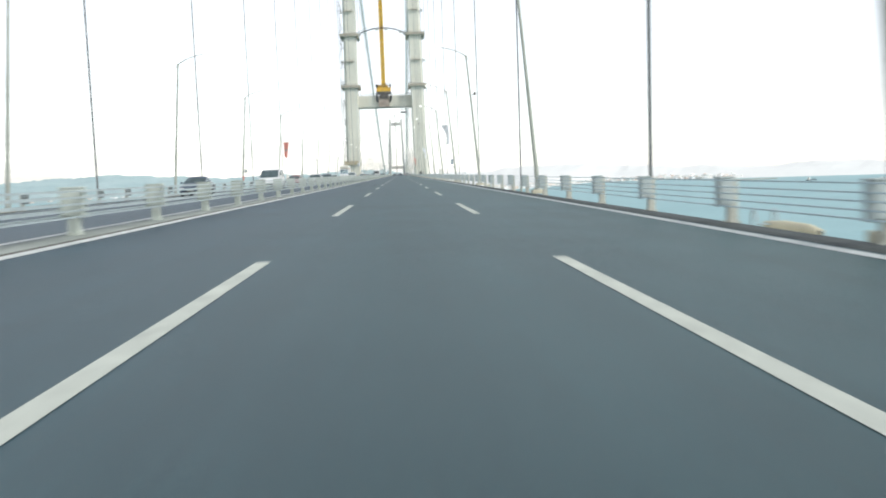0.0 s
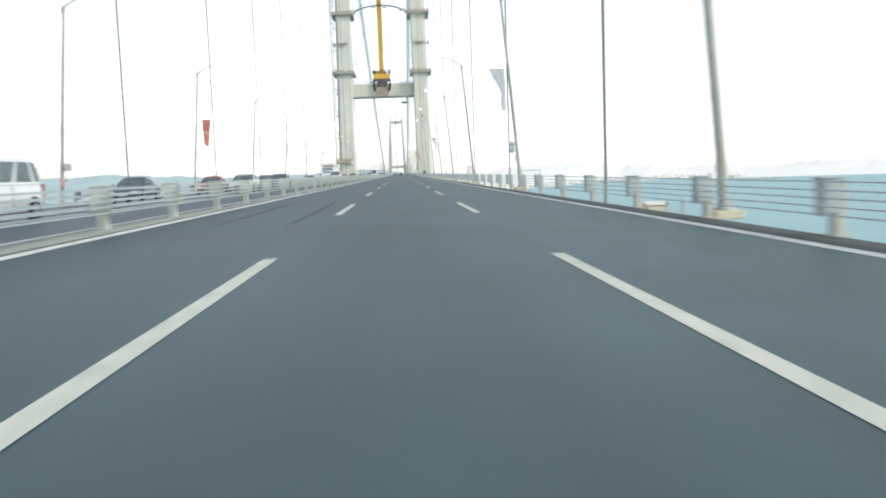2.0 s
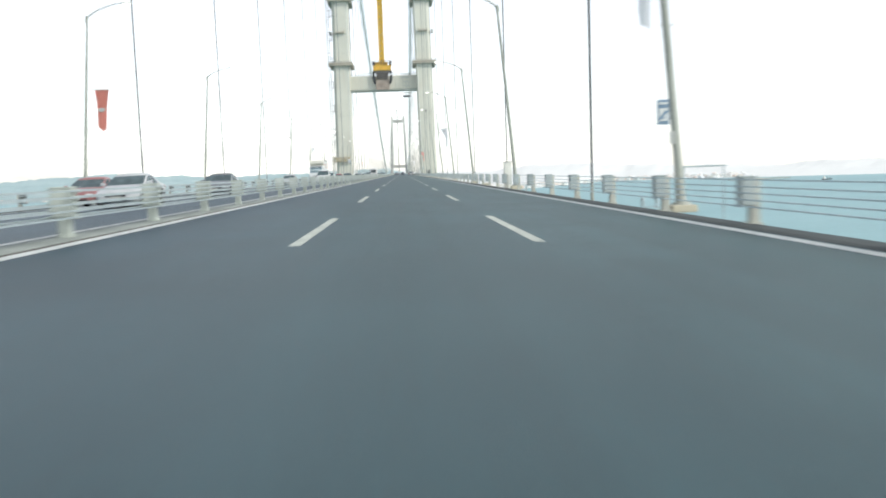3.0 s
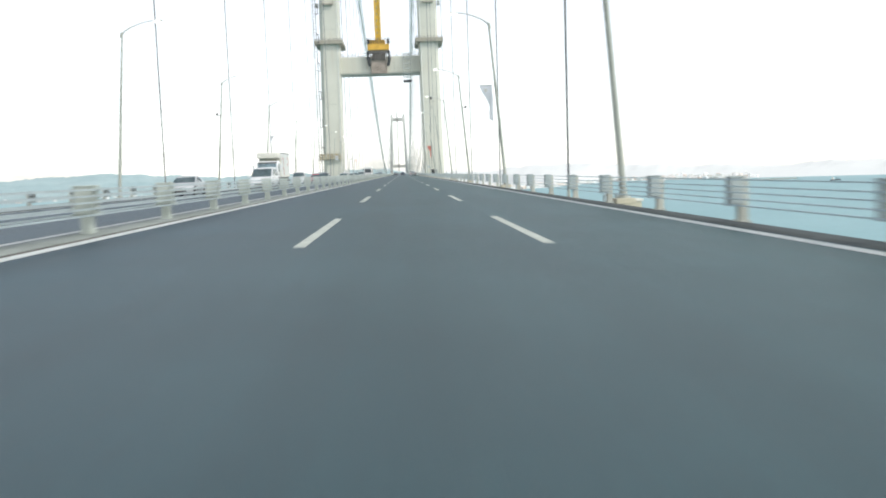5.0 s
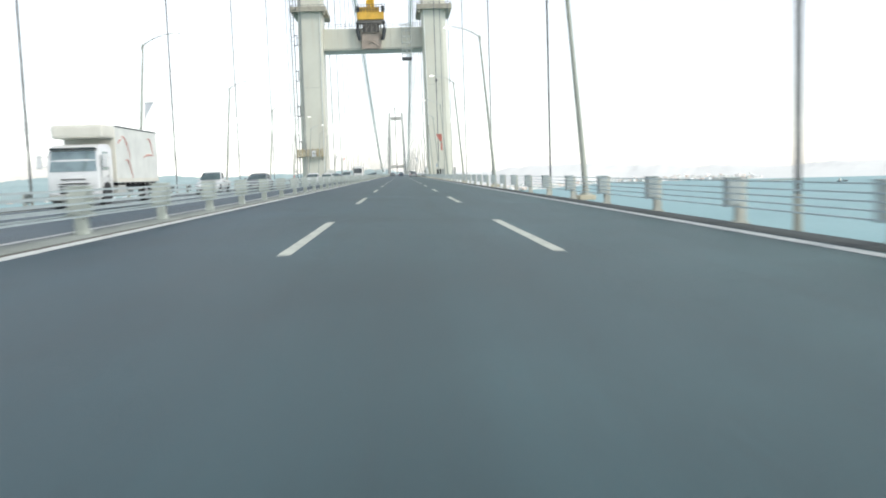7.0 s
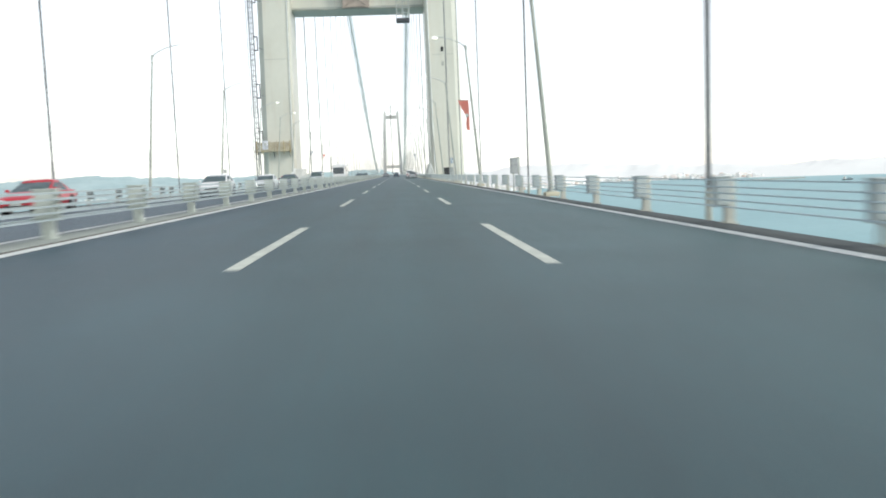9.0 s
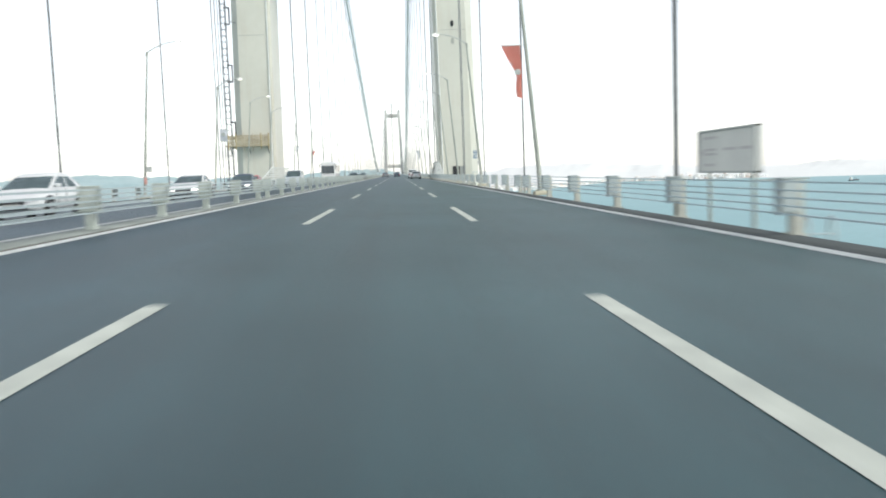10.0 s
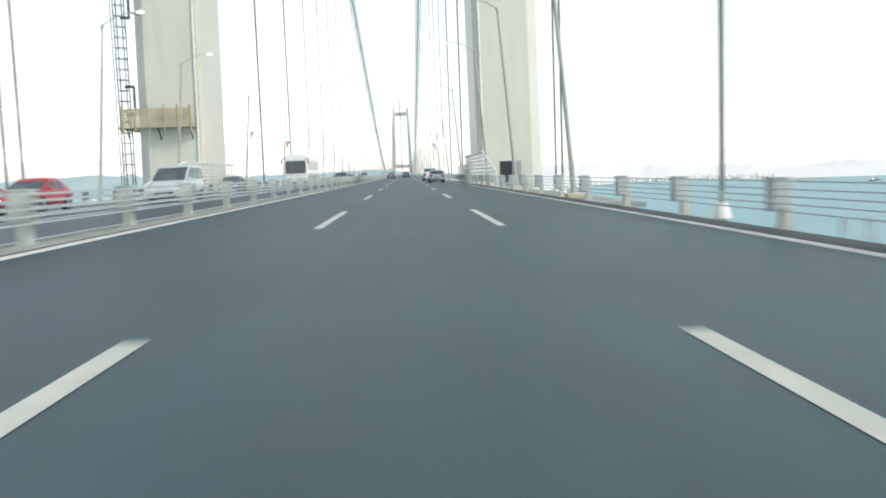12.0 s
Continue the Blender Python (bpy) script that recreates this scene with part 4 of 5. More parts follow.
def tower(y, words, beam_low=33.7, lean=LEAN, taper=0.0008, top=TOP, colour=TOWER):
    def centre(z):
        return LEG_IN + LEG_W / 2 - lean * z

    th = empty("bridge_tower", pose(TOWER_X, y, 0), words, "bridge tower", "towers of the bridge", "structure")
    for s in (1, -1):
        bm = bmesh.new()
        w, d, ci, co = LEG_W / 2, 7.0, 0.3, 1.1      # chamfers on the inner and the outer edges
        e = 2.5
        sec = [(s * px, py) for px, py in ((-w + ci, -d), (w - co, -d), (w, -d + co), (w, e - co), (w - co, e), (-w + ci, e), (-w, e - ci), (-w, -d + ci))]
        rings = []
        for z in (SEA, -5, 20, 45, 70, 95, top + 1):
            cx, k = s * centre(z), 1.0 - taper * max(z, 0)
            rings.append([bm.verts.new((cx + px * k, py * k, z)) for px, py in sec])
        for r, q in zip(rings, rings[1:]):
            for i in range(8):
                bm.faces.new((r[i], r[(i + 1) % 8], q[(i + 1) % 8], q[i]))
        bm.faces.new(rings[-1])
        bm.faces.new(rings[0][::-1])
        bmesh.ops.recalc_face_normals(bm, faces=bm.faces)
        leg = part("leg", bm, colour, th)
        for z in (24, 48, 72, 96):
            bm = bmesh.new()
            cx, k = s * centre(z), 1.0 - taper * z
            box(bm, (cx, -2.25 * k, z), ((LEG_W - 2.3) * k, 9.5 * k + 0.03, 0.08))
            part("weld_band", bm, SEAM, leg, "thin grey weld seam")
        bm = bmesh.new()
        edge = [(s * (centre(z) - (w - 0.58) * (1 - taper * z)), (-d - 0.1) * (1 - taper * z), z) for z in (-1.5, 20, 45, 70, 95, top - 6)]
        pipe(bm, edge, [0.11] * len(edge), 8)
        part("rain_pipe", bm, WHITE_PANEL, leg, "white pipe down the edge of the leg", smooth=True)
        bm = bmesh.new()
        box(bm, (s * centre(top) , 0, top + 2.2), (3.2, 8.5, 2.6), 0.5)
        tube(bm, (s * centre(top), 0, top + 3), (s * centre(top), 0, top + 9), 0.25, 0.1, 8)
        part("saddle_house", bm, TOWER_EDGE, th)
    for z0, z1, hw in ((beam_low, beam_low + 5.7, 3.6), (top - 11.0, top - 4.5, 3.4)):
        inner = centre((z0 + z1) / 2) - LEG_W / 2 + 0.3
        bm = bmesh.new()
        box(bm, (0, 0, (z0 + z1) / 2), (2 * inner, 2 * hw, z1 - z0), 0.25)
        beam = part("crossbeam", bm, colour, th)
        bm = bmesh.new()
        for x in np.arange(-inner + 4, inner - 3, 4.6):
            box(bm, (float(x), -hw - 0.02, (z0 + z1) / 2), (0.05, 0.05, z1 - z0 - 0.9))
        box(bm, (0, -hw - 0.06, z0 + 0.35), (2 * inner - 0.6, 0.14, 0.35))
        part("stiffener", bm, SEAM, beam)
        bm = bmesh.new()
        for yy in (-hw + 0.2, hw - 0.2):
            for hz in (0.55, 1.1):
                tube(bm, (-inner, yy, z1 + hz), (inner, yy, z1 + hz), 0.035, seg=5)
            for x in np.arange(-inner + 0.5, inner, 1.8):
                tube(bm, (float(x), yy, z1), (float(x), yy, z1 + 1.1), 0.035, seg=5)
        part("railing", bm, STEEL_DARK, beam)
    return th


near_tower = tower(TOWER_Y, "tall pale steel H-shaped suspension tower with work platforms")
# the far tower takes the copy with haze in its colour
tower(FAR_Y, "distant pale steel H-shaped suspension tower across the main span", 13.0, 0.0295, 0.0025, 123.0, TOWER_HAZED)

# work platforms round the legs
for s in (1, -1):
    for z, big in ((43.6, 1), (55.8, 0), (68.0, 1), (79.5, 0), (91.5, 1)):
        cx = TOWER_X + s * leg_axis(z)
        th = empty("work_platform", pose(cx, TOWER_Y, z), "grey-brown work platform with railing clamped round a tower leg", "platform", "work platforms on the tower")
        if big:
            bm = bmesh.new()
            for dx, dy, sx, sy in ((0, -7.5, 8.8, 1.2), (0, 7.5, 8.8, 1.2), (-3.9, -0.6, 1.3, 14), (3.9, -0.6, 1.3, 14)):
                box(bm, (dx, dy, 0.2), (sx, sy, 1.3), 0.08)
            part("deck", bm, COLLAR, th)
            bm = bmesh.new()
            for yy in (-8.0, 8.0):
                for hz in (0.7, 1.2):
                    tube(bm, (-4.3, yy, hz), (4.3, yy, hz), 0.05, seg=5)
                for x in (-4.3, -2.9, -1.45, 0, 1.45, 2.9, 4.3):
                    tube(bm, (x, yy, 0.2), (x, yy, 1.25), 0.05, seg=5)
            for xx in (-4.25, 4.25):
                tube(bm, (xx, -8.0, 1.2), (xx, 8.0, 1.2), 0.05, seg=5)
            part("railing", bm, STEEL_DARK, th)
            for x in (-4.0, 4.0):
                bm = bmesh.new()
                box(bm, (x, -7.1, -0.7), (0.5, 1.2, 1.0), 0.08)
                part("bracket", bm, COLLAR, th)
        else:
            bm = bmesh.new()
            box(bm, (0, -7.35, 0), (3.6, 0.9, 0.5), 0.05)
            box(bm, (-1.7, -7.35, 0.6), (0.1, 0.8, 1.0))
            box(bm, (1.7, -7.35, 0.6), (0.1, 0.8, 1.0))
            part("deck", bm, COLLAR, th)
        for xx in () if big else (s * 3.55,):
            bm = bmesh.new()
            box(bm, (xx, -6.0, -0.2), (0.9, 1.4, 1.4), 0.1)
            part("winch_box", bm, TOWER_EDGE, th)

# timber platform low on the leg beyond the oncoming lanes
th = empty("timber_platform", pose(TOWER_X - leg_axis(6) - 0.65, TOWER_Y, 6.35), "weathered yellow-brown timber platform hung round the foot of a tower leg", "platform")
for dx, dy, sx, sy in ((0, -7.7, 6.7, 1.3), (-3.5, 0, 0.8, 15), ):
    bm = bmesh.new()
    box(bm, (dx, dy, 0), (sx, sy, 0.22), 0.03)
    part("deck", bm, SCAFFOLD, th)
for k in range(8):
    bm = bmesh.new()
    box(bm, (0, -8.32, 0.22 + k * 0.20), (6.6, 0.06, 0.165), 0.01)
    part("plank", bm, SCAFFOLD, th)
for x in (-3.2, -2.0, -0.7, 0.7, 2.0, 3.2):
    bm = bmesh.new()
    tube(bm, (x, -8.39, -0.6 - 0.3 * (abs(x) < 1)), (x, -8.39, 2.0), 0.06 if abs(x) < 1 else 0.09, seg=6)
    part("post", bm, RAIL_YELLOW if abs(x) in (2.0, 3.2) else SCAFFOLD, th)
for x in (-3.0, 0, 3.0):
    bm = bmesh.new()
    tube(bm, (x, -8.0, -0.1), (x, -7.0, -1.2), 0.07, seg=6)
    part("bracket", bm, STEEL_DARK, th)


def lattice(bm, half, z0, z1, step, chord, brace, diagonal=True):
    n = int((z1 - z0) / step)
    for sx in (-1, 1):
        for sy in (-1, 1):
            tube(bm, (sx * half, sy * half, z0), (sx * half, sy * half, z1), chord, seg=6)
    for k in range(n):
        a, b = z0 + k * step, z0 + (k + 1) * step
        for sx, sy, tx, ty in ((-1, -1, 1, -1), (1, -1, 1, 1), (1, 1, -1, 1), (-1, 1, -1, -1)):
            tube(bm, (sx * half, sy * half, a), (tx * half, ty * half, a), brace, seg=4, caps=False)
            if not diagonal:
                continue
            if k % 2:
                tube(bm, (sx * half, sy * half, a), (tx * half, ty * half, b), brace, seg=4, caps=False)
            else:
                tube(bm, (tx * half, ty * half, a), (sx * half, sy * half, b), brace, seg=4, caps=False)
    return bm


# hoist mast beside the leg
th = empty("hoist_mast", pose(TOWER_X - 20.42, TOWER_Y - 7.6, deck_z(-18)), "dark steel lattice hoist mast tied to the tower leg", "hoist")
bm = bmesh.new()
lattice(bm, 0.40, -3.0, 112, 1.0, 0.065, 0.04, False)
part("mast", bm, MAST_GREY, th)
for z in range(9, 110, 9):
    bm = bmesh.new()
    for dz in (-1.3, 1.3):
        box(bm, (0.72, -0.5, z + dz), (0.9, 0.2, 0.24), 0.02)
    box(bm, (1.1, -0.5, z), (0.2, 0.2, 2.6), 0.02)
    part("bracket", bm, STEEL_DARK, th, "dark steel bracket")
    bm = bmesh.new()
    tube(bm, (1.1, -0.4, z - 0.8), (1.65 + 0.0125 * z, 1.5, z - 0.8), 0.06, seg=5)
    part("tie_rod", bm, MAST_GREY, th)
bm = bmesh.new()
tube(bm, (-0.85, 0.2, -1), (-0.85, 0.2, 110), 0.05, seg=5)
part("supply_cable", bm, MAST_GREY, th)

# tower crane on the lower crossbeam
CX = -6.4
th = empty("tower_crane", pose(CX, TOWER_Y - 3.7, 33.8), "yellow crane mast on a rusty climbing frame at the tower crossbeam", "crane")
bm = bmesh.new()
box(bm, (0, -0.5, 2.1), (5.3, 1.0, 4.3), 0.12)
for x in (-2.3, 2.3):
    box(bm, (x, -1.05, 2.1), (0.5, 0.2, 4.4), 0.04)
for k in range(3):
    box(bm, (0, -1.04, 0.3 + 1.9 * k), (5.2, 0.18, 0.3), 0.03)
tube(bm, (-2.1, -1.08, 0.5), (0, -1.08, 1.9), 0.14, seg=6)
tube(bm, (2.1, -1.08, 0.5), (0, -1.08, 1.9), 0.14, seg=6)
part("climbing_frame", bm, RUST, th, "rusty brown steel frame")
for sx in (-1, 1):
    bm = bmesh.new()
    pipe(bm, [(sx * 2.9, -1.5, 7.4), (sx * 3.35, -1.6, 6.6), (sx * 3.45, -1.6, 5.0), (sx * 3.25, -1.5, 3.4), (sx * 2.95, -1.4, 2.2)], [0.42, 0.55, 0.55, 0.5, 0.4], 8)
    part("leg", bm, STEEL_DARK, th, "dark curved steel support leg")
bm = bmesh.new()
box(bm, (0, -0.9, 6.9), (6.6, 2.2, 0.9), 0.1)
box(bm, (0, -0.7, 5.4), (4.4, 1.6, 2.3), 0.1)
part("underframe", bm, FRAME_GREY, th)
for k in range(5):
    part("strut", tube(bmesh.new(), (-2.6 + 1.3 * k, -1.9, 4.4), (-2.6 + 1.3 * k, -1.9, 6.8), 0.16, seg=6), FRAME_GREY, th)
for k in range(4):
    part("brace", tube(bmesh.new(), (-2.6 + 1.3 * k, -1.9, 4.6), (-1.3 + 1.3 * k, -1.9, 6.6), 0.11, seg=6), FRAME_GREY, th)
bm = bmesh.new()
box(bm, (0, -1.0, 8.3), (7.0, 2.6, 1.9), 0.15)
box(bm, (-0.3, -1.0, 9.9), (5.0, 2.2, 1.4), 0.2)
for k in range(6):
    box(bm, (-2.9 + 1.16 * k, -2.36, 8.2), (0.16, 0.1, 1.7), 0.02)
part("machine_house", bm, ORANGE, th, "orange machine house")
bm = bmesh.new()
for hz in (9.9, 10.5, 11.1):
    tube(bm, (-3.8, -2.4, hz), (3.8, -2.4, hz), 0.06, seg=5)
for x in np.linspace(-3.8, 3.8, 11):
    tube(bm, (float(x), -2.4, 9.2), (float(x), -2.4, 11.2), 0.06, seg=5)
part("railing", bm, STEEL_DARK, th)
for x in (-3.2, 3.2):
    bm = bmesh.new()
    box(bm, (x, -1.6, 10.0), (0.8, 0.9, 1.7), 0.1)
    part("winch", bm, STEEL_DARK, th)
bm = bmesh.new()
lattice(bm, 0.9, 9.0, 84, 1.7, 0.17, 0.10)
mast = part("mast", bm, YELLOW, th)
bm = bmesh.new()
box(bm, (0, 0, 46.7), (1.35, 1.2, 74.4))
part("ladder_shaft", bm, YELLOW, mast)
bm = bmesh.new()
for k in range(36):
    box(bm, (-0.2, -1.02, 11 + 2.0 * k), (0.3, 0.1, 0.8))
part("rung_plates", bm, RUST, mast)

# curved access bridge between the legs
th = empty("access_bridge", pose(TOWER_X, TOWER_Y - 5, 68.4), "thin arched access walkway between the tower legs", "walkway")
inner = leg_section(66) - LEG_W / 2
bm = bmesh.new()
pts = [(x, 0, 3.2 * (1 - (x / inner) ** 2)) for x in np.linspace(-inner + 0.1, inner - 0.1, 17)]
pipe(bm, pts, [0.28] * len(pts), 8)
part("arch", bm, STEEL_DARK, th)
bm = bmesh.new()
pipe(bm, [(x, -0.2, z + 1.0) for x, _, z in pts], [0.07] * len(pts), 6)
part("hand_rail", bm, STEEL_DARK, th)
for x in (-inner + 1.6, -2.6, 2.0, inner - 1.6, inner - 3.6):
    bm = bmesh.new()
    z = 3.2 * (1 - (x / inner) ** 2)
    box(bm, (x, 0, z - 0.5), (1.5, 1.0, 1.0), 0.1)
    part("winch_box", bm, TOWER_EDGE, th)

# maintenance cage under the crossbeam
th = empty("maintenance_cage", pose(2.7, TOWER_Y - 5.2, 30.7), "pale steel maintenance cage hung below the tower crossbeam", "cage")
bm = bmesh.new()
box(bm, (0, 0, 0.25), (2.6, 2.0, 0.7), 0.06)
part("floor_pan", bm, STEEL_DARK, th)
bm = bmesh.new()
for x in (-1.2, 0, 1.2):
    for y in (-0.9, 0.9):
        tube(bm, (x, y, 0.5), (x, y, 9.0), 0.09, seg=6)
for z in (1.6, 2.9, 4.4, 6.0, 7.6, 9.0):
    for y in (-0.9, 0.9):
        tube(bm, (-1.2, y, z), (1.2, y, z), 0.08, seg=6)
tube(bm, (-1.2, -0.9, 2.9), (1.2, -0.9, 4.4), 0.06, seg=5)
tube(bm, (1.2, -0.9, 4.4), (-1.2, -0.9, 6.0), 0.06, seg=5)
for x in (-1.0, 1.0):
    box(bm, (x, 1.6, 8.4), (0.25, 1.6, 0.25))
part("frame", bm, GREY_PANEL, th)

# door and hatch in the leg by the near carriageway
th = empty("tower_door", pose(TOWER_X + leg_axis(0.5) - 0.2, TOWER_Y - 7.06, deck_z(9)), "dark open doorway with a grey door leaf at the tower foot", "door", kind="structure")
# solid black panel in place of the shade inside the doorway
bm = bmesh.new()
box(bm, (-0.5, 0, 1.05), (1.15, 0.08, 2.1), 0.03)
part("opening", bm, BLACK_TRIM, th, "black panel for the shade inside the doorway")
bm = bmesh.new()
box(bm, (0.55, -0.35, 1.05), (0.9, 0.07, 2.1), 0.01, Matrix.Rotation(radians(-28), 4, "Z"))
part("leaf", bm, GREY_PANEL, th, "grey door leaf standing open")
bm = bmesh.new()
box(bm, (0, 0, -0.5), (3.0, 1.6, 1.0), 0.05)
part("step", bm, CONCRETE, th)
for z, material, words in ((25.0, BLACK_TRIM, "small dark oval inspection hatch in the tower leg"), (22.2, SEAM, "small closed oval inspection hatch in the tower leg")):
    th = empty("tower_hatch", pose(TOWER_X + leg_axis(z) - 0.3, TOWER_Y - 6.88, z), words, "hatch", kind="structure")
    bm = bmesh.new()
    bmesh.ops.create_cone(bm, cap_ends=True, segments=20, radius1=0.32, radius2=0.32, depth=0.16, matrix=Matrix.Rotation(radians(90), 4, "X") @ Matrix.Diagonal((0.85, 1.6, 1, 1)))
    part("cover", bm, material, th)

# white wind screens beside the tower
for s in (1, -1):
    th = empty("wind_screen", pose(MID + s * 12.35, 0, deck_z(6.3)), "white steel wind screen with slats beside the tower leg", "wind screen", "wind screens at the tower")
    ya, yb, ramp, full = 386.5, 417.0, 10.5, 2.75
    for y in np.arange(ya, yb + 14, 1.75):
        hgt = 1.0 + (full - 1.0) * min(1.0, (y - ya) / ramp) if y <= yb else 1.9
        bm = bmesh.new()
        box(bm, (0, float(y), hgt / 2), (0.11, 0.11, hgt), 0.01)
        part("post", bm, WHITE_PANEL, th)
    for k in range(8):
        z = 0.40 + 0.32 * k
        start = ya + ramp * max(0.0, (z - 1.0) / (full - 1.0))
        bm = bmesh.new()
        box(bm, (-s * 0.08, (start + yb) / 2, z), (0.045, yb - start, 0.12), 0.01)
        part("slat", bm, WHITE_PANEL, th)
    bm = bmesh.new()
    pipe(bm, [(-s * 0.08, ya, 1.0), (-s * 0.08, ya + ramp, full), (-s * 0.08, yb, full)], [0.07] * 3, 8)
    part("top_rail", bm, WHITE_PANEL, th)

# slim mast standing within the far tower
th = empty("mast_crane", pose(TOWER_X - 1, FAR_Y - 8, -1), "thin pale crane mast standing within the distant tower", "crane")
bm = bmesh.new()
lattice(bm, 0.8, 0, 142, 4.0, 0.25, 0.15)
part("mast", bm, FRAME_GREY, th)


# ---- vehicles, standing in the lanes ----
def loft(bm, sections):
    """Closed rings of equal length, joined and capped."""
    rings = [[bm.verts.new(p) for p in s] for s in sections]
    n = len(rings[0])
    for r, q in zip(rings, rings[1:]):
        for k in range(n):
            bm.faces.new((r[k], r[(k + 1) % n], q[(k + 1) % n], q[k]))
    bm.faces.new(rings[0][::-1])
    bm.faces.new(rings[-1])
    bmesh.ops.recalc_face_normals(bm, faces=bm.faces)
    return bm


def ring(y, w, z0, z1, tuck=0.10, shoulder=0.06):
    """A body section at y: half width w, from z0 up to z1, with tucked sills and rounded shoulders."""
    half = [(w - tuck, z0), (w, z0 + (z1 - z0) * 0.35), (w - 0.01, z1 - shoulder * 1.6), (w - shoulder, z1 - 0.01), (w * 0.5, z1)]
    return [(x, y, z) for x, z in half] + [(-x, y, z) for x, z in half[::-1]]


def slab(bm, quad, thick):
    """A thin plate over a quad, raised along its normal."""
    q = [Vector(p) for p in quad]
    n = (q[1] - q[0]).cross(q[3] - q[0]).normalized() * thick
    a, b = [bm.verts.new(p) for p in q], [bm.verts.new(p + n) for p in q]
    for k in range(4):
        bm.faces.new((a[k], a[(k + 1) % 4], b[(k + 1) % 4], b[k]))
    bm.faces.new(b)
    bm.faces.new(a[::-1])
    bmesh.ops.recalc_face_normals(bm, faces=bm.faces)
    return bm


def wheel_meshes(r, w):
    bm = bmesh.new()
    m = Matrix.Rotation(radians(90), 4, "Y")
    bmesh.ops.create_cone(bm, cap_ends=True, segments=24, radius1=r, radius2=r, depth=w, matrix=m)
    bmesh.ops.bevel(bm, geom=[e for e in bm.edges if len(e.link_faces) == 2 and abs(e.verts[0].co.x - e.verts[1].co.x) < 1e-4], offset=0.03, segments=2, affect="EDGES")
    tyre = finish(bm, "tyre", RUBBER)
    bm = bmesh.new()
    bmesh.ops.create_cone(bm, cap_ends=True, segments=20, radius1=r * 0.62, radius2=r * 0.62, depth=w + 0.02, matrix=m)
    for k in range(5):
        a = 2 * math.pi * k / 5
        box(bm, (0, math.cos(a) * r * 0.32, math.sin(a) * r * 0.32), (w + 0.05, r * 0.5, r * 0.14), 0, Matrix.Rotation(a, 4, "X"))
    return tyre, finish(bm, "rim", RIM)


CAR_WHEEL = wheel_meshes(0.32, 0.21)
TRUCK_WHEEL = wheel_meshes(0.5, 0.3)


def wheels(th, spots, kit):
    for x, y, r in spots:
        hub = piece("wheel", kit[0], th, pose(x, y, r))
        piece("rim", kit[1], hub)


# shapes: length, half width, bonnet height, belt, roof height, windscreen foot, roof front, roof rear, tail foot, tail deck height
SHAPES = {
    "sedan": (4.5, 0.89, 0.90, 0.95, 1.43, -1.1, -0.15, 0.8, 1.65, 1.0),
    "hatch": (4.05, 0.87, 0.92, 0.97, 1.46, -1.15, -0.22, 1.15, 1.92, 1.0),
    "van": (4.85, 0.92, 1.0, 1.12, 1.88, -1.62, -0.42, 2.02, 2.36, 1.14),
    "pickup": (5.1, 0.92, 1.08, 1.12, 1.78, -0.95, -0.3, 0.75, 0.95, 1.05),
}


def panel_ring(y, w, z0, z1):
    """A car body section at y: tucked sill, bulging side, shoulder line, gently crowned top."""
    d = z1 - z0
    half = [(w * 0.86, z0), (w * 0.955, z0 + d * 0.12), (w, z0 + d * 0.42), (w * 0.995, z0 + d * 0.66), (w * 0.965, z0 + d * 0.84), (w * 0.90, z0 + d * 0.94), (w * 0.72, z0 + d * 0.985), (w * 0.38, z1)]
    return [(x, y, z) for x, z in half] + [(-x, y, z) for x, z in half[::-1]]


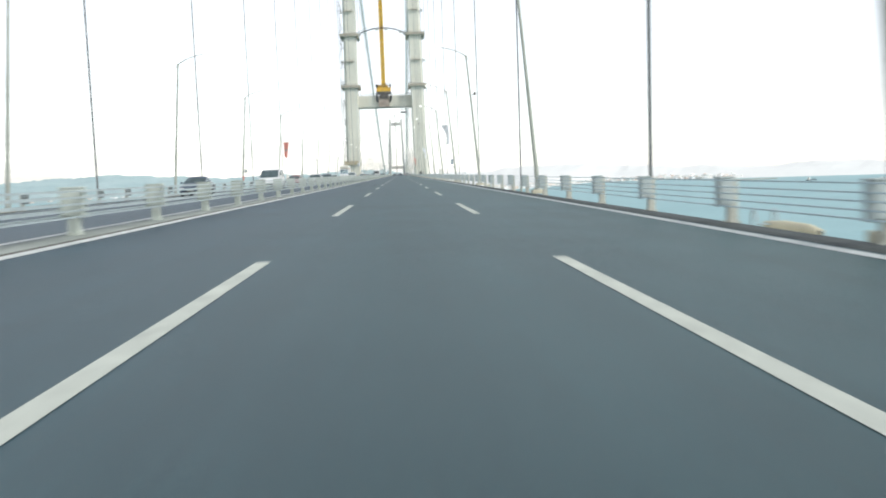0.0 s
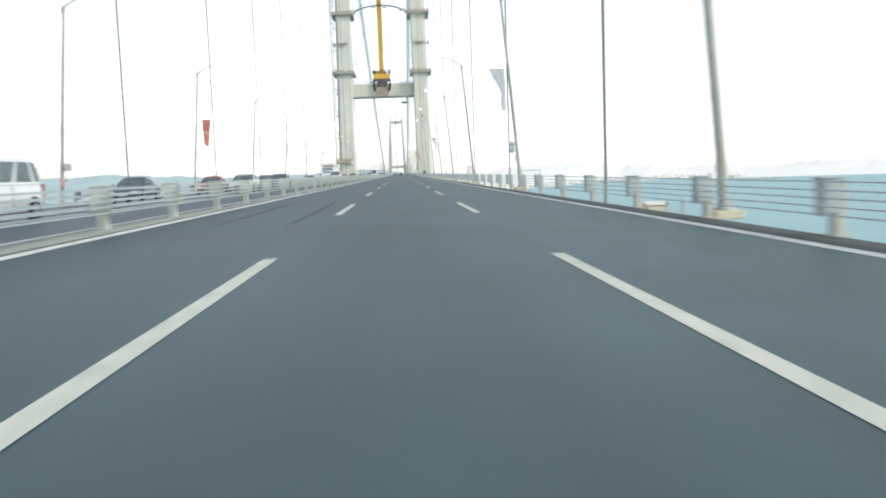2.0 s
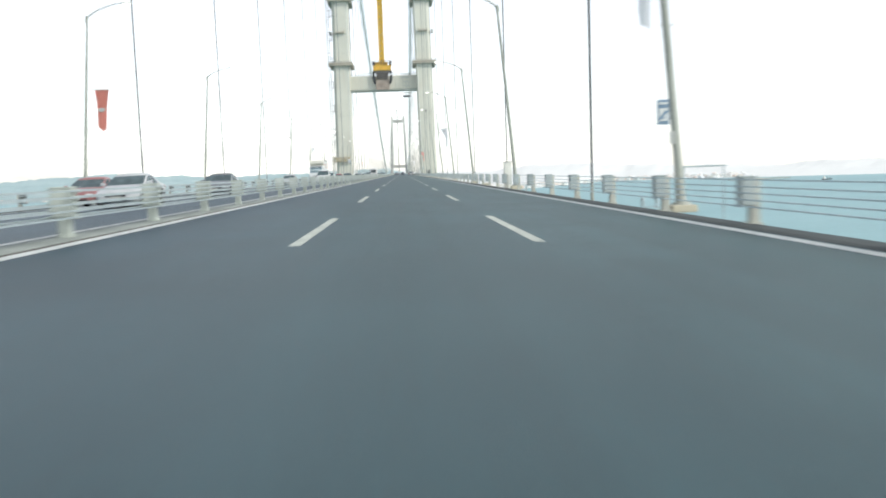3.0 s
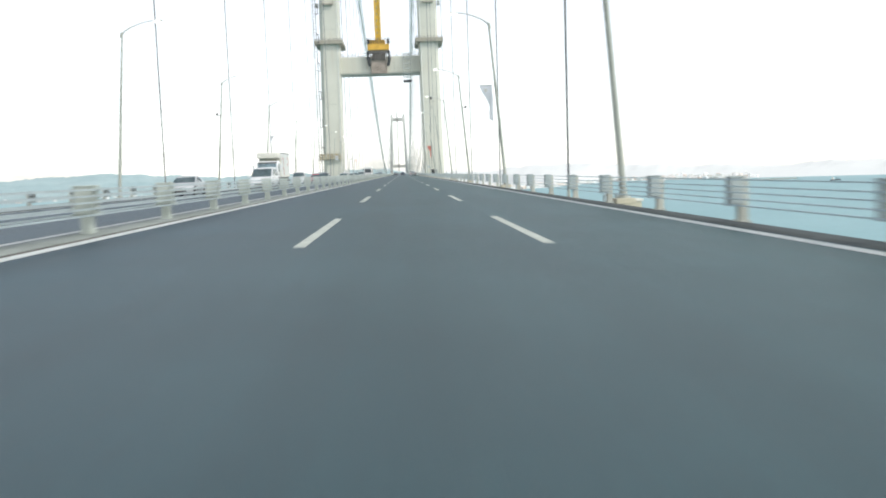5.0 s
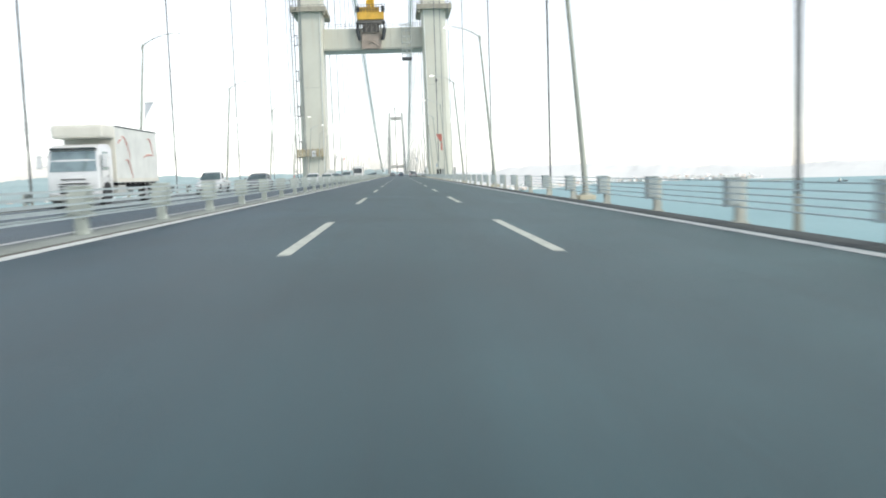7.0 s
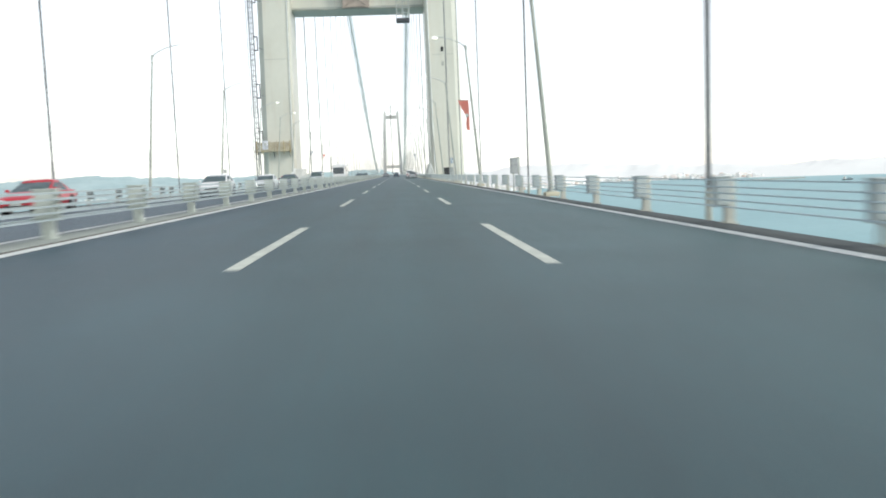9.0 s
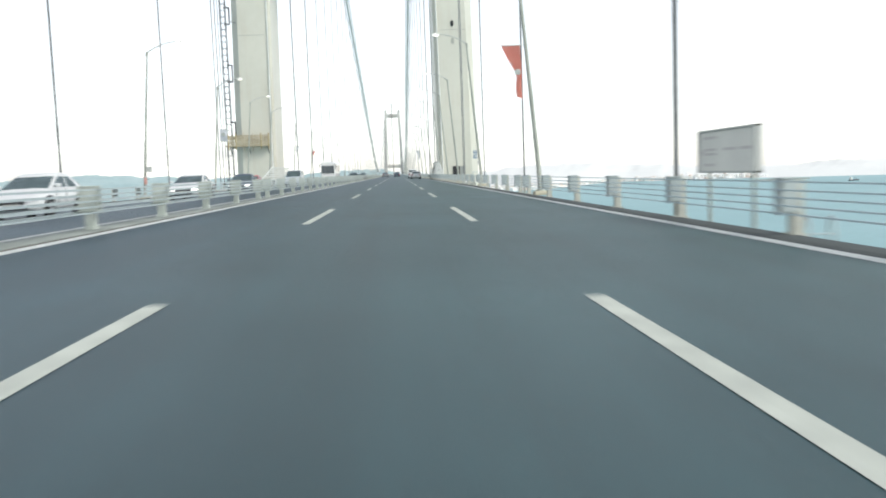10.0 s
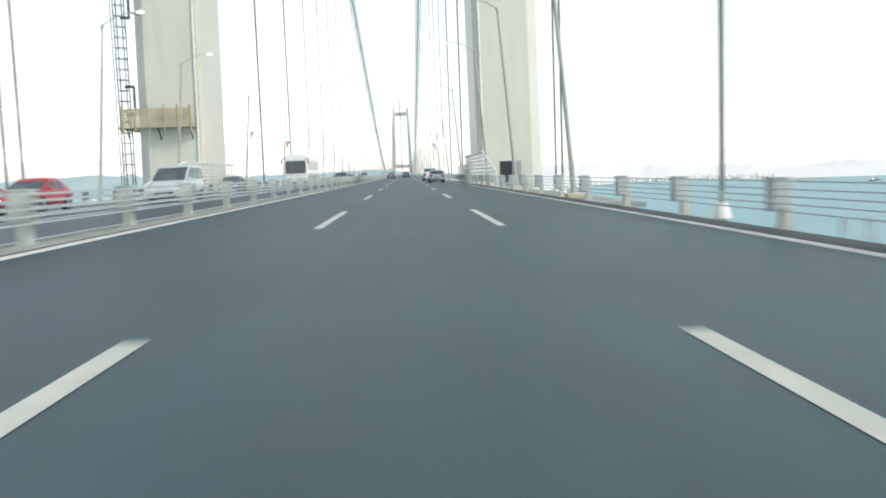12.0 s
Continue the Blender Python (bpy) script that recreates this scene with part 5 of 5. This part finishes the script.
def car(kind, material, words, x, y, heading, lit=False):
    """Front at -y. heading 0: faces the camera's start; 180: drives ahead."""
    L, w, bonnet, belt, roof, ws, rf, rr, tf, deck = SHAPES[kind]
    th = empty("car", pose(x, y, deck_z(x), 0, (FALL if x > MID else -FALL) * 57.3 * (1 if heading == 0 else -1), heading), words, "pickup truck" if kind == "pickup" else ("van" if kind == "van" else "car"), "cars on the bridge")
    h = L / 2
    bm = bmesh.new()
    nose = [(0.0, 0.66, 0.36, 0.60), (0.05, 0.80, 0.28, 0.69), (0.16, 0.90, 0.23, 0.77), (0.36, 0.96, 0.21, 0.85), (0.7, 0.99, 0.2, 0.92)]
    secs = [panel_ring(-h + dy, w * fw, z0, bonnet * fz) for dy, fw, z0, fz in nose]
    secs += [panel_ring(-h + 0.75 + (ws + h - 0.75) * 0.55, w, 0.2, bonnet * 0.97), panel_ring(ws, w, 0.2, belt * 0.985), panel_ring(ws + 0.5, w, 0.2, belt)]
    if kind == "pickup":
        secs += [panel_ring(tf, w, 0.24, belt), panel_ring(tf + 0.05, w, 0.3, deck), panel_ring(h - 0.1, w, 0.34, deck), panel_ring(h, w * 0.95, 0.4, deck - 0.03)]
    else:
        secs += [panel_ring(tf - 0.4, w, 0.21, belt + 0.02), panel_ring(min(tf, h - 0.3), w * 0.985, 0.23, deck), panel_ring(h - 0.2, w * 0.95, 0.26, deck * 0.97), panel_ring(h - 0.07, w * 0.90, 0.30, deck * 0.90), panel_ring(h, w * 0.78, 0.38, deck * 0.74)]
    loft(bm, secs)
    body = part("body", bm, material, th, smooth=True)

    # greenhouse: layers of a rounded footprint, from the belt to the roof
    wr = w * (0.86 if kind == "van" else 0.78)
    zb, zr = belt - 0.06, roof - 0.115
    side = (0.04, 0.14, 0.28, 0.44, 0.50, 0.66, 0.80, 0.86, 0.96)

    def layer(k, grow=0.0):
        """The footprint at height k, 0 belt to 1 roof edge: front, one side, rear, other side."""
        wk = (w - 0.055) + (wr - (w - 0.055)) * k ** 1.25 + grow
        fy = ws + (rf - ws) * k ** 1.12 - grow
        ry = tf + (rr - tf) * k ** 1.35 + grow
        bow = 0.13
        pts = [(wk * f, fy + bow * f * f) for f in (-0.92, -0.5, 0.0, 0.5, 0.92)]
        f0, r0 = fy + bow * 1.5, ry - 0.16
        pts += [(wk, f0 + (r0 - f0) * f) for f in side]
        pts += [(wk * f, ry - 0.09 * f * f) for f in (0.92, 0.5, 0.0, -0.5, -0.92)]
        pts += [(-wk, f0 + (r0 - f0) * f) for f in side[::-1]]
        return [(px, py, zb + (zr - zb) * k) for px, py in pts]

    tops = []
    rim, cy = layer(1.0), (rf + rr) / 2
    for f, dz in ((0.975, 0.028), (0.93, 0.058), (0.82, 0.088), (0.5, 0.115)):
        tops.append([(px * f, cy + (py - cy) * f, zr + dz) for px, py, _ in rim])
    bm = bmesh.new()
    loft(bm, [layer(k) for k in (0, 0.25, 0.5, 0.75, 0.9, 1.0)] + tops)
    part("cabin", bm, material, th, smooth=True)

    def glass(name, ids, k0, k1):
        bm = bmesh.new()
        rows = []
        for k in [k0] + [q for q in (0.25, 0.5, 0.75, 0.9) if k0 < q < k1 - 0.02] + [k1]:
            ring_out = layer(k, 0.012)
            rows.append([bm.verts.new(ring_out[i]) for i in ids])
        for r, q in zip(rows, rows[1:]):
            for i in range(len(ids) - 1):
                bm.faces.new((r[i], r[i + 1], q[i + 1], q[i]))
        bmesh.ops.solidify(bm, geom=bm.faces[:], thickness=0.012)
        part(name, bm, GLASS_DARK, th, "dark glass", smooth=True)

    glass("windscreen", (0, 1, 2, 3, 4), 0.07, 0.98)
    glass("rear_window", (14, 15, 16, 17, 18), 0.16 if kind != "van" else 0.3, 0.9)
    n = len(layer(0))
    front_ids, back_ids, quarter = (5, 6, 7, 8), (9, 10, 11), (12, 13)
    for ids in {"pickup": (front_ids, (9, 10)), "van": (front_ids, back_ids, quarter)}.get(kind, (front_ids, back_ids)):
        glass("side_window", ids, 0.12, 0.93)
        glass("side_window", tuple(n - (i - 4) for i in ids), 0.12, 0.93)
    for sx in (-1, 1):
        bm = bmesh.new()
        box(bm, (sx * w * 0.70, -h + 0.085, bonnet * 0.635), (0.36, 0.18, 0.13), 0.05, Matrix.Rotation(sx * radians(24), 4, "Z"))
        part("headlight", bm, HEADLIGHT_ON if lit else HEADLIGHT, body, "lit headlight" if lit else "clear headlight")
        bm = bmesh.new()
        box(bm, (sx * w * 0.76, h - 0.055, deck * 0.76), (0.26, 0.18, 0.20 if kind != "van" else 0.4), 0.04, Matrix.Rotation(-sx * radians(14), 4, "Z"))
        part("tail_light", bm, TAIL, body, "red tail light")
        bm = bmesh.new()
        box(bm, (sx * (w + 0.09), ws + 0.42, belt + 0.05), (0.19, 0.11, 0.13), 0.04)
        part("mirror", bm, material, body)
        for yy in (-L * 0.30, L * 0.30):
            bm = bmesh.new()
            bmesh.ops.create_cone(bm, cap_ends=True, segments=28, radius1=0.375, radius2=0.375, depth=0.05, matrix=Matrix.Translation((sx * (w - 0.018), yy, 0.34)) @ Matrix.Rotation(radians(90), 4, "Y"))
            part("wheel_arch", bm, BLACK_TRIM, body, "dark wheel arch")
        bm = bmesh.new()
        box(bm, (sx * (w * 0.93), 0.0, 0.235), (0.05, L * 0.42, 0.09), 0.015)
        part("sill", bm, BLACK_TRIM, body)
    for sx in (-1, 1):
        for yy in (ws + 0.55, 0.12, tf - 0.35):
            bm = bmesh.new()
            box(bm, (sx * (w - 0.004), yy, belt * 0.66), (0.012, 0.014, belt * 0.5))
            part("door_seam", bm, BLACK_TRIM, body)
    bm = bmesh.new()
    box(bm, (0, -h + 0.02, 0.52), (w * 0.95, 0.10, 0.12), 0.03)
    part("grille", bm, BLACK_TRIM, body, "black grille")
    bm = bmesh.new()
    box(bm, (0, -h + 0.05, 0.34), (w * 1.15, 0.16, 0.10), 0.04)
    part("air_intake", bm, BLACK_TRIM, body, "black lower air intake")
    bm = bmesh.new()
    box(bm, (0, h - 0.05, 0.45), (w * 1.62, 0.22, 0.22), 0.07)
    part("rear_bumper", bm, material, body)
    for yy, zz in ((-h - 0.01, 0.43), (h + 0.045, 0.58)):
        bm = bmesh.new()
        box(bm, (0, yy, zz), (0.46, 0.05, 0.10), 0.008)
        part("plate", bm, GREY_PANEL, body, "blank pale plate")
    ax = L * 0.30
    wheels(th, [(sx * (w - 0.085), yy, 0.32) for sx in (-1, 1) for yy in (-ax, ax)], CAR_WHEEL)
    return th


def truck(x, y):
    th = empty("lorry", pose(x, y, deck_z(x)), "white lorry with a cream box body in the oncoming lane", "lorry")
    bm = bmesh.new()
    loft(bm, [ring(-4.05, 1.08, 0.5, 1.55, 0.04, 0.06), ring(-4.0, 1.18, 0.42, 1.75, 0.04, 0.06), ring(-3.93, 1.2, 0.42, 2.2, 0.04, 0.08), ring(-3.75, 1.2, 0.45, 2.78, 0.04, 0.12), ring(-3.5, 1.2, 0.5, 2.93, 0.04, 0.14), ring(-2.25, 1.2, 0.62, 2.98, 0.04, 0.14)])
    cabin = part("cabin", bm, CAR_WHITE, th, smooth=True)
    bm = bmesh.new()
    slab(bm, [(-1.06, -4.015, 1.68), (1.06, -4.015, 1.68), (1.0, -3.80, 2.62), (-1.0, -3.80, 2.62)], 0.03)
    part("windscreen", bm, GLASS_DARK, cabin, "large dark windscreen")
    bm = bmesh.new()
    box(bm, (0, -3.92, 2.72), (2.1, 0.32, 0.05), 0.015, Matrix.Rotation(radians(-14), 4, "X"))
    part("sun_visor", bm, GLASS_COACH, cabin, "narrow dark sun visor")
    for sx in (-1, 1):
        bm = bmesh.new()
        slab(bm, [(sx * 1.203, -3.72, 1.72), (sx * 1.203, -2.85, 1.72), (sx * 1.203, -2.85, 2.58), (sx * 1.203, -3.58, 2.58)], 0.02 * sx)
        part("side_window", bm, GLASS_DARK, cabin, "dark glass")
        bm = bmesh.new()
        for yy in (-3.8, -2.72):
            box(bm, (sx * 1.203, yy, 1.5), (0.014, 0.03, 1.8))
        part("door_seam", bm, GREY_PANEL, cabin)
        bm = bmesh.new()
        box(bm, (sx * 1.21, -2.95, 1.45), (0.03, 0.2, 0.05), 0.01)
        part("door_handle", bm, BLACK_TRIM, cabin)
        bm = bmesh.new()
        box(bm, (sx * 0.88, -4.06, 0.72), (0.4, 0.12, 0.2), 0.04)
        part("headlight", bm, HEADLIGHT, cabin, "clear headlight")
        bm = bmesh.new()
        box(bm, (sx * 1.5, -4.0, 2.15), (0.26, 0.14, 0.62), 0.05)
        tube(bm, (sx * 1.15, -3.9, 2.4), (sx * 1.5, -4.0, 2.4), 0.025, seg=6)
        tube(bm, (sx * 1.15, -3.9, 1.95), (sx * 1.5, -4.0, 1.95), 0.025, seg=6)
        part("mirror", bm, CAR_WHITE, cabin, "white mirror on two arms")
        bm = bmesh.new()
        bmesh.ops.create_cone(bm, cap_ends=True, segments=28, radius1=0.6, radius2=0.6, depth=0.04, matrix=Matrix.Translation((sx * 1.19, -3.1, 0.56)) @ Matrix.Rotation(radians(90), 4, "Y"))
        part("wheel_arch", bm, BLACK_TRIM, cabin, "dark wheel arch")
    bm = bmesh.new()
    for z, wid in ((1.32, 1.1), (1.12, 1.35), (1.0, 1.35)):
        box(bm, (0, -4.065, z), (wid, 0.05, 0.055), 0.01)
    part("grille", bm, BLACK_TRIM, cabin, "black grille slots")
    bm = bmesh.new()
    box(bm, (0, -4.07, 0.78), (1.25, 0.08, 0.22), 0.02)
    part("air_intake", bm, BLACK_TRIM, cabin, "black air intake")
    bm = bmesh.new()
    box(bm, (0, -4.02, 0.48), (2.35, 0.26, 0.26), 0.06)
    part("bumper", bm, GREY_PANEL, cabin)
    bm = bmesh.new()
    box(bm, (0, -4.16, 0.5), (0.5, 0.03, 0.11), 0.005)
    part("plate", bm, GREY_PANEL, cabin, "blank pale plate")
    bm = bmesh.new()
    box(bm, (0, 1.75, 2.50), (2.5, 6.9, 2.75), 0.04)
    cargo = part("cargo_box", bm, WHITE_PANEL, th, "white curtain-sided cargo box")
    bm = bmesh.new()
    box(bm, (0, -2.45, 3.56), (2.42, 1.6, 0.62), 0.14)
    part("nose_box", bm, CREAM, cargo, "cream box nose over the cab")
    bm = bmesh.new()
    box(bm, (0, -1.715, 2.45), (2.44, 0.05, 2.6), 0.02)
    part("headboard", bm, CREAM, cargo, "cream headboard")
    for y0, z0, reach, rise in ((-1.4, 3.0, 0.5, 0.35), (-0.9, 3.35, 1.3, -1.0), (-0.4, 2.2, 1.0, -0.8), (2.6, 2.4, 1.9, 0.25), (3.4, 3.4, 1.0, -0.7)):
        bm = bmesh.new()
        pts = [(1.252, y0 + reach * f, z0 + rise * f * f + 0.12 * math.sin(4 * f)) for f in (0, 0.2, 0.4, 0.6, 0.8, 1.0)]
        pipe(bm, pts, [0.015, 0.035, 0.05, 0.05, 0.035, 0.015], 6)
        part("painted_flourish", bm, FADED_RED, cargo, "faded red painted flourish")
    for sx in (-1, 1):
        bm = bmesh.new()
        box(bm, (sx * 1.24, 1.75, 3.85), (0.06, 6.9, 0.07))
        part("edge_trim", bm, STEEL_DARK, cargo)
        bm = bmesh.new()
        box(bm, (sx * 1.26, 1.75, 1.22), (0.04, 6.8, 0.2), 0.01)
        part("curtain_hem", bm, CREAM, cargo)
        for k in range(9):
            bm = bmesh.new()
            box(bm, (sx * 1.262, -1.5 + 0.81 * k, 1.13), (0.03, 0.05, 0.24))
            part("curtain_strap", bm, GREY_PANEL, cargo)
    bm = bmesh.new()
    for sx in (-0.42, 0.42):
        box(bm, (sx, 1.0, 0.88), (0.1, 8.0, 0.26), 0.01)
    for k in range(8):
        box(bm, (0, -1.4 + 0.9 * k, 1.05), (2.3, 0.1, 0.12), 0.01)
    part("chassis", bm, BLACK_TRIM, th)
    for sx in (-1, 1):
        bm = bmesh.new()
        box(bm, (sx * 0.95, -0.9, 0.72), (0.5, 1.2, 0.55), 0.1)
        part("fuel_tank", bm, GREY_PANEL, th, "pale grey fuel tank")
        bm = bmesh.new()
        for z in (0.5, 0.78):
            box(bm, (sx * 1.18, 1.1, z), (0.04, 2.3, 0.11), 0.01)
        part("side_guard", bm, GREY_PANEL, th)
        bm = bmesh.new()
        box(bm, (sx * 1.05, 3.75, 0.72), (0.45, 0.06, 0.55), 0.02)
        part("mud_flap", bm, BLACK_TRIM, th)
        bm = bmesh.new()
        box(bm, (sx * 0.85, 5.2, 0.85), (0.5, 0.08, 0.16), 0.02)
        part("tail_light", bm, TAIL, th, "red tail light")
    wheels(th, [(sx * 1.03, yy, 0.5) for sx in (-1, 1) for yy in (-3.1, 3.0)], TRUCK_WHEEL)
    return th


def coach(x, y):
    th = empty("coach", pose(x, y, deck_z(x)), "white coach with a large dark windscreen in the oncoming lane", "bus")
    bm = bmesh.new()
    loft(bm, [ring(-6.0, 1.1, 0.4, 3.1, 0.05, 0.2), ring(-5.8, 1.22, 0.32, 3.35, 0.05, 0.2), ring(-5.2, 1.27, 0.3, 3.5, 0.05, 0.2), ring(5.8, 1.27, 0.32, 3.5, 0.05, 0.2), ring(6.0, 1.2, 0.4, 3.4, 0.05, 0.2)])
    body = part("body", bm, CAR_WHITE, th)
    bm = bmesh.new()
    box(bm, (0, -5.98, 2.25), (2.15, 0.14, 1.45), 0.06, Matrix.Rotation(radians(-5), 4, "X"))
    part("windscreen", bm, GLASS_COACH, body, "large dark windscreen")
    for sx in (-1, 1):
        for k in range(6):
            bm = bmesh.new()
            box(bm, (sx * 1.265, -4.4 + 1.75 * k, 2.35), (0.04, 1.62, 1.0), 0.01)
            part("side_window", bm, GLASS_COACH, body, "dark glass")
        bm = bmesh.new()
        box(bm, (sx * 0.9, -5.98, 0.85), (0.4, 0.14, 0.24), 0.05)
        part("headlight", bm, HEADLIGHT, body, "clear headlight")
        bm = bmesh.new()
        pipe(bm, [(sx * 1.1, -6.0, 3.1), (sx * 1.4, -6.35, 3.0), (sx * 1.42, -6.4, 2.5)], [0.05, 0.05, 0.09], 8)
        part("mirror", bm, BLACK_TRIM, body)
    bm = bmesh.new()
    box(bm, (0, -5.98, 0.5), (2.2, 0.16, 0.28), 0.05)
    part("bumper", bm, BLACK_TRIM, body)
    wheels(th, [(sx * 1.1, yy, 0.5) for sx in (-1, 1) for yy in (-3.6, 3.0)], TRUCK_WHEEL)
    return th


NEAR_L, MID_L, OUT_L = -8.2, -11.7, -15.2
ONCOMING = [
    ("sedan", CAR_BLUE, "dark blue saloon car in the oncoming lanes", OUT_L, 62.4),
    ("sedan", CAR_SILVER, "silver saloon car in the oncoming lanes", MID_L, 116.0),
    ("van", CAR_WHITE, "white high-roofed van in the oncoming lanes", MID_L, 76.0),
    ("sedan", CAR_BLUE, "dark blue saloon car in the oncoming lanes", OUT_L, 101.0),
    ("sedan", CAR_DULL, "dull red saloon car in the oncoming lanes", OUT_L, 121.0),
    ("sedan", CAR_GREY, "dark grey saloon car in the oncoming lanes", MID_L, 134.0),
    ("hatch", CAR_GREY, "dark grey hatchback in the oncoming lanes", OUT_L, 148.0),
    ("sedan", CAR_SILVER, "silver saloon car in the oncoming lanes", OUT_L, 193.0),
    ("pickup", CAR_WHITE, "white pickup truck in the oncoming lanes", OUT_L, 257.0),
    ("van", CAR_WHITE, "white high-roofed van in the oncoming lanes", MID_L, 204.5),
    ("hatch", CAR_GREY, "dark grey hatchback in the oncoming lanes", MID_L, 258.0),
    ("sedan", CAR_RED, "red saloon car in the oncoming lanes", OUT_L, 281.0),
    ("hatch", CAR_WHITE, "white hatchback in the oncoming lanes", MID_L, 300.5),
    ("sedan", CAR_WHITE, "white saloon car in the oncoming lanes", MID_L, 321.6),
    ("sedan", CAR_BLUE, "dark blue saloon car in the oncoming lanes", MID_L, 338.0),
    ("hatch", CAR_RED, "red hatchback in the oncoming lanes", OUT_L, 362.4),
    ("van", CAR_PALE, "pale blue van in the oncoming lanes", MID_L, 371.0),
    ("hatch", CAR_GREY, "dark grey hatchback in the oncoming lanes", OUT_L, 402.0),
    ("sedan", CAR_BLUE, "dark blue saloon car in the oncoming lanes", NEAR_L, 436.0),
    ("hatch", CAR_GREY, "dark grey hatchback in the oncoming lanes", OUT_L, 468.0),
    ("sedan", CAR_GREY, "dark grey saloon car in the oncoming lanes", MID_L, 505.0),
    ("van", CAR_GREY, "dark grey van in the oncoming lanes", MID_L, 566.0),
    ("hatch", CAR_BLUE, "dark blue hatchback in the oncoming lanes", OUT_L, 610.0),
]
for kind, material, words, x, y in ONCOMING:
    car(kind, material, words, x, y, 0, lit=y in (321.6, 338.0, 362.4))
truck(OUT_L, 232.2)
coach(MID_L, 424.0)
for kind, material, words, x, y in (
        ("hatch", CAR_WHITE, "white hatchback driving ahead in the outer lane", 3.55, 424.0),
        ("van", CAR_WHITE, "white van ahead in the outer lane", 3.4, 446.0),
        ("sedan", CAR_GREY, "dark grey saloon car ahead in the middle lane", -3.3, 520.0),
        ("hatch", CAR_BLUE, "dark blue hatchback ahead in the inner lane", 0.1, 545.0),
        ("van", CAR_WHITE, "white van far ahead in the middle lane", 0.2, 600.0)):
    car(kind, material, words, x, y, 180)
